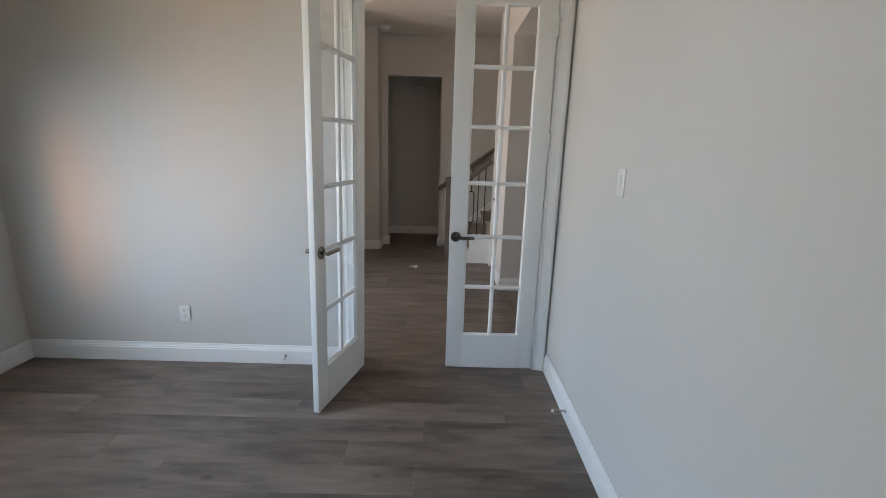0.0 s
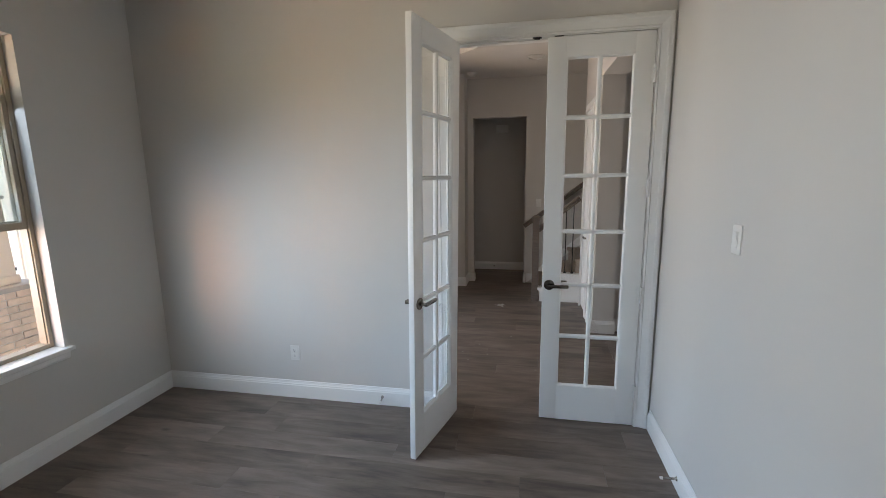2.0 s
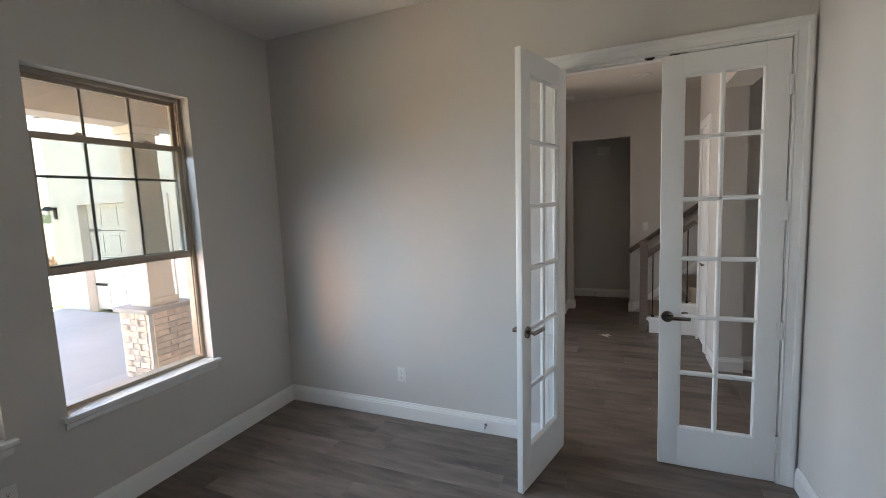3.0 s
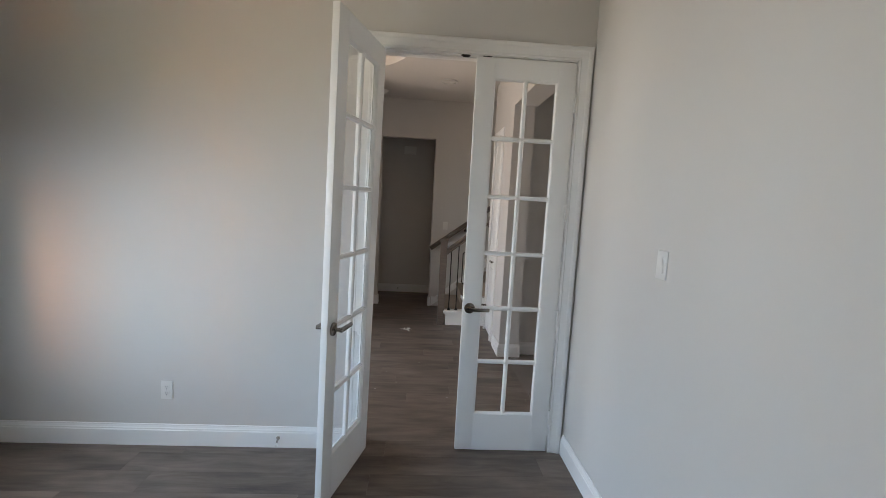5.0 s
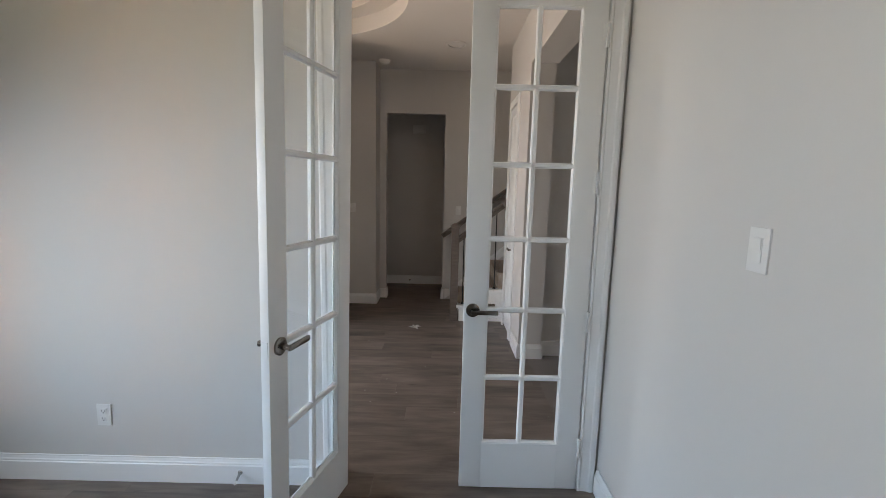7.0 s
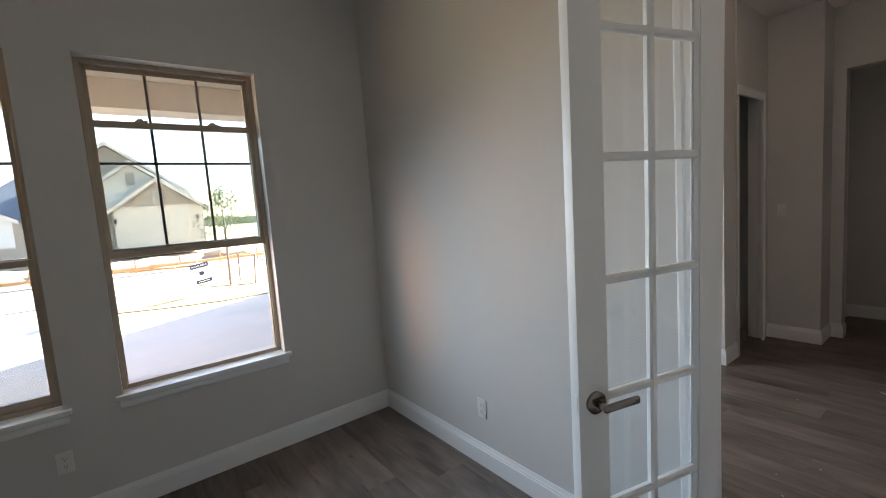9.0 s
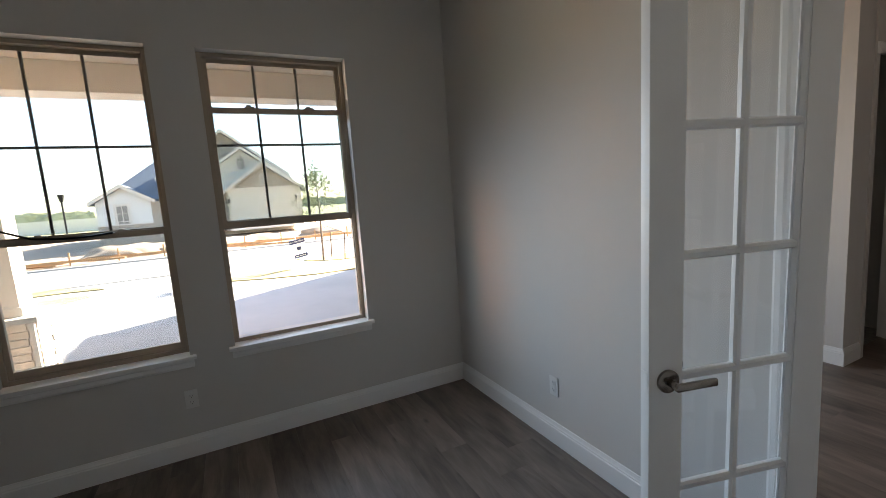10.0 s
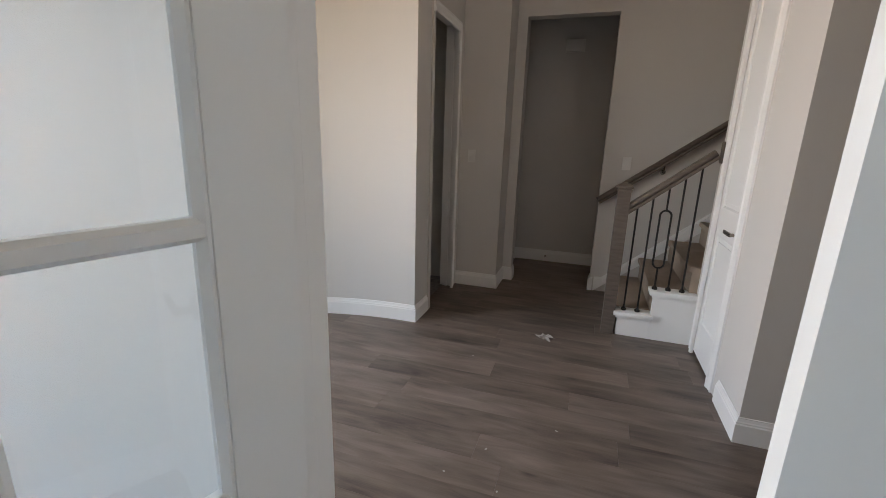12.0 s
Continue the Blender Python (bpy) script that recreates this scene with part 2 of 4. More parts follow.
def sweep(bm, profile, path, normal, closed=False):
    """Extrudes a profile of (sideways, along normal) along a 3D path, mitred. Sideways is normal x tangent."""
    nrm = Vector(normal).normalized()
    pts = [Vector(p) for p in path]
    rings = []
    for i, p in enumerate(pts):
        d0 = (p - pts[i - 1]).normalized() if (i or closed) else None
        d1 = (pts[(i + 1) % len(pts)] - p).normalized() if (i < len(pts) - 1 or closed) else None
        s0 = nrm.cross(d0) if d0 else None
        s1 = nrm.cross(d1) if d1 else None
        if s0 and s1:
            s = (s0 + s1).normalized()
            s = s / max(0.2, s.dot(s1))
        else:
            s = s0 or s1
        rings.append([bm.verts.new(p + s * a + nrm * b) for a, b in profile])
    n = len(profile)
    pairs = list(zip(rings, rings[1:])) + ([(rings[-1], rings[0])] if closed else [])
    for r0, r1 in pairs:
        for j in range(n):
            bm.faces.new((r0[j], r0[(j + 1) % n], r1[(j + 1) % n], r1[j]))
    if not closed:
        bm.faces.new(rings[0])
        bm.faces.new(rings[-1][::-1])
    bmesh.ops.recalc_face_normals(bm, faces=bm.faces[:])
    return bm


def mesh_of(name, bm, mat, smooth=False):
    me = bpy.data.meshes.new(name)
    bm.to_mesh(me)
    bm.free()
    me.materials.append(mat)
    if smooth:
        me.shade_smooth()
        me.set_sharp_from_angle(angle=radians(40))
    return me


def part(name, bm, mat, parent, label="", smooth=False):
    ob = new(name, mesh_of(name, bm, mat, smooth))
    ob.parent = parent
    if label:
        ob["label"] = label
    return ob


def solid(name, bm, mat, label, category, kind="structure", group="", smooth=False):
    return tagged(new(name, mesh_of(name, bm, mat, smooth)), label, category, group, kind)


def thing(name, m, label, category, group="", kind=""):
    ob = new(name)
    ob.empty_display_size = 0.1
    ob.matrix_world = m
    return tagged(ob, label, category, group, kind)


# ---- plan, metres ----
WX, RX, WY, BY, H = -2.345, 1.255, 4.012, -0.40, 3.05      # room: window wall, right wall, door wall, rear wall, ceiling
HALL_Y = 4.132
WIN = [(1.262, 2.138), (2.386, 3.262)]
WZ0, WZ1 = 0.640, 2.445
OX0, OX1, OZ = -0.050, 1.154, 2.455                      # double-door opening

# walls of the room
bm = bmesh.new()
ys = [BY - 0.12, WIN[0][0], WIN[0][1], WIN[1][0], WIN[1][1], HALL_Y]
for i in (0, 2, 4):
    box(bm, WX - 0.16, WX, ys[i], ys[i + 1], -0.03, 3.15)
for a, b in WIN:
    box(bm, WX - 0.16, WX, a, b, -0.03, WZ0 - 0.02)
    box(bm, WX - 0.16, WX, a, b, WZ1, 3.15)
solid("wall_windows", bm, WALL, "greige painted wall with two window openings", "wall")
bm = boxes((WX, OX0 - 0.02, WY, HALL_Y, -0.03, 3.15), (OX1 + 0.02, RX, WY, HALL_Y, -0.03, 3.15), (OX0 - 0.02, OX1 + 0.02, WY, HALL_Y, OZ + 0.02, 3.15))
solid("wall_doors", bm, WALL, "greige painted wall with a double-door opening", "wall")
solid("wall_right", boxes((RX, RX + 0.12, BY, 4.66, -0.03, 3.15)), WALL, "plain greige painted wall", "wall")
solid("wall_rear", boxes((WX, RX + 0.12, BY - 0.12, BY, -0.03, 3.15)), WALL, "plain greige painted wall behind the room", "wall")
solid("ceiling_room", boxes((WX - 0.16, RX + 0.12, BY - 0.12, HALL_Y, H, H + 0.1)), CEIL, "flat off-white room ceiling", "ceiling")

# foyer walls: curved wall beside the front door, hall beyond, stair wall, closet wall
CX, CY, CR = -0.87, 4.075, 2.385
bm = bmesh.new()
a0, a1, N = radians(90), math.acos((WX - CX) / CR), 24
ring = []
for i in range(N + 1):
    a = a0 + (a1 - a0) * i / N
    ring.append([(CX + r * math.cos(a), CY + r * math.sin(a)) for r in (CR, CR + 0.26)])
arc = [r[0] for r in ring]
rows = [[bm.verts.new((x, y, z)) for (x, y) in r for z in (-0.03, H + 0.155)] for r in ring]
for p, q in zip(rows, rows[1:]):
    for i, j in ((0, 1), (1, 3), (3, 2), (2, 0)):
        bm.faces.new((p[i], p[j], q[j], q[i]))
for r in (rows[0], rows[-1]):
    bm.faces.new((r[0], r[1], r[3], r[2]))
bmesh.ops.recalc_face_normals(bm, faces=bm.faces[:])
box(bm, CX, -0.845, CY + CR, CY + CR + 0.26, -0.03, H + 0.155)
solid("wall_curved", bm, WALL, "concave greige wall of the round foyer", "wall", smooth=True)
D1Y0, D1Y1, D1Z = 6.77, 7.405, 2.365
solid("wall_foyer_left", boxes((-0.952, -0.832, 6.72, D1Y0, -0.03, 3.15), (-0.952, -0.832, D1Y1, 7.50, -0.03, 3.15), (-0.952, -0.832, D1Y0, D1Y1, D1Z, 3.15), (-0.952, -0.425, 7.50, 7.62, -0.03, 3.15), (-0.545, -0.425, 7.62, 7.835, -0.03, 3.15)), WALL, "greige foyer wall with a side doorway", "wall")
HX0, HX1, HZ, HB = -0.335, 0.445, 2.495, 8.75
solid("wall_hall", boxes((-0.545, HX0, 7.835, 7.955, -0.03, 3.15), (HX0, HX1, 7.835, 7.955, HZ, 3.15), (HX1, 4.2, 7.835, 7.955, -0.03, 3.6)), WALL, "greige wall with a tall plain hall opening", "wall")
solid("wall_hall_back", boxes((-1.6, 1.9, HB, HB + 0.12, -0.03, 3.15)), WALL, "greige end wall of the hall", "wall")
solid("wall_hall_left", boxes((-0.565, -0.445, 7.955, 8.03, -0.03, 3.15), (-0.565, -0.445, 8.60, HB, -0.03, 3.15), (-0.565, -0.445, 8.03, 8.60, 2.44, 3.15)), WALL, "greige hall wall with a side door", "wall")
solid("wall_hall_right", boxes((1.9, 2.02, 7.955, HB + 0.12, -0.03, 3.15)), WALL, "greige hall wall", "wall")
KX, KY0, KY1, KZ = 1.15, 6.19, 6.785, 2.44
solid("wall_closet", boxes((KX, KX + 0.12, 5.745, KY0, -0.03, 3.15), (KX, KX + 0.12, KY1, 6.872, -0.03, 3.15), (KX, KX + 0.12, KY0, KY1, KZ, 3.15), (KX + 0.12, 1.36, 5.745, 5.94, -0.03, 3.15), (1.36, 3.4, 5.835, 5.94, -0.03, 3.15)), WALL, "greige closet wall beside the stairs", "wall")
solid("wall_stair_side", boxes((KX + 0.12, 4.2, 6.752, 6.872, -0.03, 3.6)), WALL, "greige wall beside the upper stairs", "wall")
solid("wall_passage", boxes((RX + 0.12, 3.4, 4.54, 4.66, -0.03, 3.15), (3.4, 3.52, 4.54, 5.94, -0.03, 3.15), (KX, RX + 0.12, 4.66, 5.745, 2.58, 3.15)), WALL, "greige walls of a side passage", "wall")
solid("wall_closet_inside", boxes((2.0, 2.1, 5.94, 6.752, -0.03, 3.15)), WALL, "closet rear wall", "wall")
solid("wall_stair_end", boxes((4.2, 4.3, 6.752, 7.955, -0.03, 3.6)), WALL, "wall at the top of the stairs", "wall")
solid("wall_powder_room", boxes((-2.6, -0.952, 7.62, 7.74, -0.03, 3.15), (-2.7, -2.6, 6.1, 7.74, -0.03, 3.15)), WALL, "dim side room walls", "wall")
solid("wall_side_room", boxes((-1.6, -1.48, 7.74, HB, -0.03, 3.15)), WALL, "dim room wall beyond the hall door", "wall")
FD0, FD1 = 4.55, 5.75
solid("wall_front", boxes((WX - 0.16, WX, HALL_Y, FD0, -0.03, 3.15), (WX - 0.16, WX, FD1, 6.10, -0.03, 3.15), (WX - 0.16, WX, FD0, FD1, 2.5, 3.15)), WALL, "greige front wall with the entrance opening", "wall")

# foyer ceiling with a round stepped recess
DX, DY, DR = -0.95, 5.60, 1.08
bm = bmesh.new()
S = 64
X0, X1, Y0, Y1 = WX - 0.16, 4.3, HALL_Y, 8.95
outer = []
for i in range(S):
    a = 2 * math.pi * i / S
    c, s = math.cos(a), math.sin(a)
    k = min((X1 - DX) / c if c > 1e-9 else 1e9, (X0 - DX) / c if c < -1e-9 else 1e9, (Y1 - DY) / s if s > 1e-9 else 1e9, (Y0 - DY) / s if s < -1e-9 else 1e9)
    outer.append((DX + c * k, DY + s * k))
levels = [(None, H), (DR, H), (DR, H + 0.15), (0.90, H + 0.16), (0.90, H + 0.22), (0.86, H + 0.22), (0.82, H + 0.25), (0.60, H + 0.48), (0.25, H + 0.58)]
prev = None
for r, z in levels:
    row = [bm.verts.new((outer[i][0], outer[i][1], z) if r is None else (DX + r * math.cos(2 * math.pi * i / S), DY + r * math.sin(2 * math.pi * i / S), z)) for i in range(S)]
    if prev:
        for i in range(S):
            bm.faces.new((prev[i], prev[(i + 1) % S], row[(i + 1) % S], row[i]))
    prev = row
bm.faces.new(prev)
bmesh.ops.recalc_face_normals(bm, faces=bm.faces[:])
solid("ceiling_foyer", bm, CEIL, "flat foyer ceiling with a round stepped dome recess", "ceiling", smooth=True)
solid("ceiling_corners", boxes((X0, X1, Y0, Y1, H + 0.62, H + 0.7)), CEIL, "roof deck above the foyer", "ceiling")

# ---- baseboards, casings, jambs ----
BASE = [(0, 0), (0.016, 0), (0.016, 0.098), (0.0125, 0.103), (0.0125, 0.110), (0.009, 0.116), (0.006, 0.127), (0.005, 0.134), (0, 0.134)]


def baseboard(path):
    bm = sweep(bmesh.new(), BASE, [(x, y, 0.001) for x, y in path], (0, 0, 1))
    return solid("baseboard", bm, TRIM, "white moulded wooden baseboard", "baseboard")


CW = 0.082
baseboard([(OX0 - 0.005 - CW, WY), (WX, WY), (WX, BY), (RX, BY), (RX, WY - 0.022)])
baseboard([(-0.845, 6.719), (-0.845, CY + CR)] + arc[0:] + [(WX, FD1 + 0.09)])
baseboard([(HX0, 7.955), (HX0, 7.835), (-0.425, 7.835), (-0.425, 7.50), (-0.843, 7.50)])
baseboard([(1.9, HB), (-0.445, HB), (-0.445, 8.69)])
baseboard([(0.47, 7.835), (HX1, 7.835), (HX1, 7.955)])
baseboard([(3.4, 5.835), (1.36, 5.835), (1.36, 5.745), (KX, 5.745), (KX, KY0 - 0.09)])
baseboard([(OX1 + 0.09, HALL_Y), (RX, HALL_Y), (RX, 4.66), (3.4, 4.66)])
baseboard([(WX, FD0 - 0.09), (WX, HALL_Y), (OX0 - 0.09, HALL_Y)])

CAS = [(0, 0), (0.0, 0.011), (0.010, 0.013), (0.016, 0.010), (0.030, 0.012), (0.050, 0.016), (0.058, 0.021), (0.074, 0.022), (CW, 0.018), (CW, 0)]


def casing(name, p0, p1, top, normal, label):
    """Moulded casing round an opening whose feet stand at p0 and p1; seen along -normal, p0 is the one at the right hand."""
    bm = sweep(bmesh.new(), CAS, [(p0[0], p0[1], 0.001), (p0[0], p0[1], top), (p1[0], p1[1], top), (p1[0], p1[1], 0.001)], normal)
    return solid(name, bm, TRIM, label, "trim")


casing("trim_double_door", (OX0 - 0.005, WY), (OX1 + 0.005, WY), OZ + 0.005, (0, -1, 0), "white moulded casing round the double doors")
casing("trim_double_door_hall", (OX1 + 0.005, HALL_Y), (OX0 - 0.005, HALL_Y), OZ + 0.005, (0, 1, 0), "white moulded casing on the foyer side")
casing("trim_closet", (KX, KY0 - 0.005), (KX, KY1 + 0.005), KZ + 0.005, (-1, 0, 0), "white moulded casing of the closet door")
casing("trim_front", (WX, FD1), (WX, FD0), 2.5, (1, 0, 0), "white moulded casing of the entrance")
bm = sweep(bmesh.new(), CAS, [(-0.832, D1Y1 + 0.003, 0.001), (-0.832, D1Y1 + 0.003, D1Z), (-0.832, 6.722, D1Z)], (1, 0, 0))
bmesh.ops.recalc_face_normals(bm, faces=bm.faces[:])
solid("trim_side_door", bm, TRIM, "white moulded casing of the side doorway", "trim")
casing("trim_hall_door", (-0.445, 8.60), (-0.445, 8.03), 2.44, (1, 0, 0), "white moulded casing of the hall door")


def jamb(name, rows, label):
    return solid(name, boxes(*rows, bevel=0.002), TRIM, label, "trim")


jamb("jamb_double_door", [(OX0 - 0.02, OX0, WY - 0.001, HALL_Y + 0.001, 0.001, OZ), (OX1, OX1 + 0.02, WY - 0.001, HALL_Y + 0.001, 0.001, OZ), (OX0 - 0.02, OX1 + 0.02, WY - 0.001, HALL_Y + 0.001, OZ, OZ + 0.02), (OX0, OX0 + 0.011, 4.042, 4.075, 0.001, OZ), (OX1 - 0.011, OX1, 4.042, 4.075, 0.001, OZ), (OX0 + 0.011, OX1 - 0.011, 4.042, 4.075, OZ - 0.011, OZ)], "white door jamb with stop")
jamb("jamb_side_door", [(-0.957, -0.829, D1Y1 - 0.02, D1Y1 + 0.002, 0.001, D1Z), (-0.957, -0.829, D1Y0, D1Y1 - 0.02, D1Z - 0.02, D1Z + 0.002), (-0.912, -0.882, D1Y1 - 0.032, D1Y1 - 0.02, 0.001, D1Z - 0.02)], "white side-door jamb with stop")
jamb("jamb_closet", [(KX - 0.002, KX + 0.122, KY0 - 0.002, KY0 + 0.012, 0.001, KZ), (KX - 0.002, KX + 0.122, KY1 - 0.012, KY1 + 0.002, 0.001, KZ), (KX - 0.002, KX + 0.122, KY0, KY1, KZ - 0.012, KZ + 0.002)], "white closet jamb")
jamb("jamb_front", [(WX - 0.162, WX + 0.002, FD0 - 0.002, FD0 + 0.03, 0.001, 2.5), (WX - 0.162, WX + 0.002, FD1 - 0.03, FD1 + 0.002, 0.001, 2.5), (WX - 0.162, WX + 0.002, FD0, FD1, 2.47, 2.502)], "white entrance jamb")
jamb("jamb_hall_door", [(-0.567, -0.443, 8.028, 8.045, 0.001, 2.44), (-0.567, -0.443, 8.585, 8.602, 0.001, 2.44), (-0.567, -0.443, 8.028, 8.602, 2.423, 2.442)], "white hall-door jamb")


# ---- glazed double doors ----
LW, LT, LH = 0.597, 0.035, 2.437


def lever(parent, x, z, side, way):
    """Round rose and flat lever; side -1 is the room face (y = 0), +1 the other; way: where the lever points along x."""
    y = 0.0 if side < 0 else LT
    bm = rod(bmesh.new(), (x, y, z), (x, y + side * 0.008, z), 0.033, 32)
    rod(bm, (x, y + side * 0.008, z), (x, y + side * 0.011, z), 0.033, 32, 0.027)
    rose = part("rose", bm, NICKEL, parent, "round satin nickel rose", True)
    bm = rod(bmesh.new(), (x, y + side * 0.0105, z), (x, y + side * 0.052, z), 0.0105, 20)
    box(bm, min(x - way * 0.010, x + way * 0.118), max(x - way * 0.010, x + way * 0.118), min(y + side * 0.040, y + side * 0.053), max(y + side * 0.040, y + side * 0.053), z - 0.0105, z + 0.0105, bevel=0.004)
    part("lever_handle", bm, NICKEL, rose, "satin nickel lever", True)
    bm = rod(bmesh.new(), (x - 0.012 * way, y + side * 0.011, z), (x - 0.012 * way, y + side * 0.0125, z), 0.004, 12)
    part("keyhole", bm, DARKHOLE, rose)


def french_leaf(m, s, label):
    """Leaf hung at its local origin, reaching s * LW along x; its room face is y = 0."""
    leaf = thing("french_door", m, label, "door", "double doors")

    def X(a, b):
        return (min(s * a, s * b), max(s * a, s * b))

    st, top, bot = 0.106, 0.115, 0.242
    for a, b in ((0, st), (LW - st, LW)):
        part("stile", boxes((*X(a, b), 0, LT, 0, LH), bevel=0.0025), DOORW, leaf, "", True)
    part("top_rail", boxes((*X(st, LW - st), 0, LT, LH - top, LH)), DOORW, leaf)
    part("bottom_rail", boxes((*X(st, LW - st), 0, LT, 0, bot)), DOORW, leaf)
    gw, gh = LW - 2 * st, LH - top - bot
    mw = 0.026
    bar = [(-mw / 2, -0.006), (-mw / 2 + 0.006, -0.013), (mw / 2 - 0.006, -0.013), (mw / 2, -0.006), (mw / 2, 0.006), (mw / 2 - 0.006, 0.013), (-mw / 2 + 0.006, 0.013), (-mw / 2, 0.006)]
    c = s * (st + gw / 2)
    part("muntin", sweep(bmesh.new(), bar, [(c, LT / 2, bot), (c, LT / 2, LH - top)], (0, 1, 0)), DOORW, leaf)
    for k in range(1, 6):
        z = bot + gh * k / 6
        part("muntin", sweep(bmesh.new(), bar, [(s * st, LT / 2, z), (s * (LW - st), LT / 2, z)], (0, 1, 0)), DOORW, leaf)
    bead = [(0, 0), (0.012, 0), (0.004, 0.010), (0, 0.010)]
    for y, ny in ((LT / 2 - 0.004, -1), (LT / 2 + 0.004, 1)):
        xa, xb = X(st, LW - st)
        loop = [(xa, y, bot), (xb, y, bot), (xb, y, LH - top), (xa, y, LH - top)]
        if ny < 0:
            part("glazing_bead", sweep(bmesh.new(), bead, loop, (0, -1, 0), True), DOORW, leaf)
        else:
            part("glazing_bead", sweep(bmesh.new(), bead, loop[::-1], (0, 1, 0), True), DOORW, leaf)
    for i in range(2):
        for k in range(6):
            xa, xb = X(st + gw * i / 2, st + gw * (i + 1) / 2)
            g = part("glass_pane", boxes((xa + 0.002, xb - 0.002, LT / 2 - 0.002, LT / 2 + 0.002, bot + gh * k / 6 + 0.002, bot + gh * (k + 1) / 6 - 0.002)), GLASS, leaf, "clear glass pane")
            g.visible_shadow = False
    back = 0.058 if s > 0 else 0.042
    lever(leaf, s * (LW - back), 0.935, -1, -s)
    lever(leaf, s * (LW - back), 0.935, 1, -s)
    part("latch_plate", boxes((min(s * LW, s * (LW + 0.0015)), max(s * LW, s * (LW + 0.0015)), 0.006, 0.029, 0.905, 0.965)), DOORW, leaf, "painted latch plate")
    for z in (0.23, 0.89, 1.55, 2.20):
        bm = rod(bmesh.new(), (-s * 0.002, -0.007, z - 0.05), (-s * 0.002, -0.007, z + 0.05), 0.0075, 12)
        box(bm, *X(-0.003, 0.018), -0.0025, 0.002, z - 0.05, z + 0.05)
        part("hinge", bm, DOORW, leaf, "painted butt hinge", True)
    return leaf


french_leaf(pose(-0.050, 4.0125, 0.010, -1.0, 0, -105.0), 1, "white glazed double-door leaf standing open into the room")
french_leaf(pose(1.150, 4.003, 0.010, 0, 0, 0), -1, "white glazed double-door leaf standing closed")
for x in (0.487, 0.616):
    ob = thing("roller_catch", pose(x, 4.02, OZ - 0.001), "small black roller catch under the door head", "door catch", "roller catches")
    part("plate", boxes((-0.026, 0.026, -0.012, 0.012, -0.004, 0.0)), DARKHOLE, ob)
    part("roller", rod(bmesh.new(), (-0.016, 0, -0.006), (0.016, 0, -0.006), 0.006), IRON, ob, "", True)


def door_stop(x, y, z, rz):
    """Spring door stop screwed to the baseboard, pointing along local -y."""
    ob = thing("door_stop", pose(x, y, z, 0, 0, rz), "small steel spring door stop with a white tip on the baseboard", "door stop", "door stops")
    bm = rod(bmesh.new(), (0, 0, 0), (0, -0.006, 0), 0.013, 16, 0.008)
    part("base", bm, STEEL, ob, "", True)
    bm = bmesh.new()
    for i in range(15):
        rod(bm, (0, -0.006 - i * 0.0042, -i * 0.0002), (0, -0.009 - i * 0.0042, -i * 0.0002), 0.0065 - i * 0.0001, 12)
    part("spring", bm, STEEL, ob, "", True)
    part("tip", rod(bmesh.new(), (0, -0.068, -0.003), (0, -0.082, -0.004), 0.0085, 14, 0.007), RUBBER, ob, "white rubber tip", True)


door_stop(-0.563, WY - 0.016, 0.065, 8)
door_stop(RX - 0.016, 3.43, 0.065, -90)


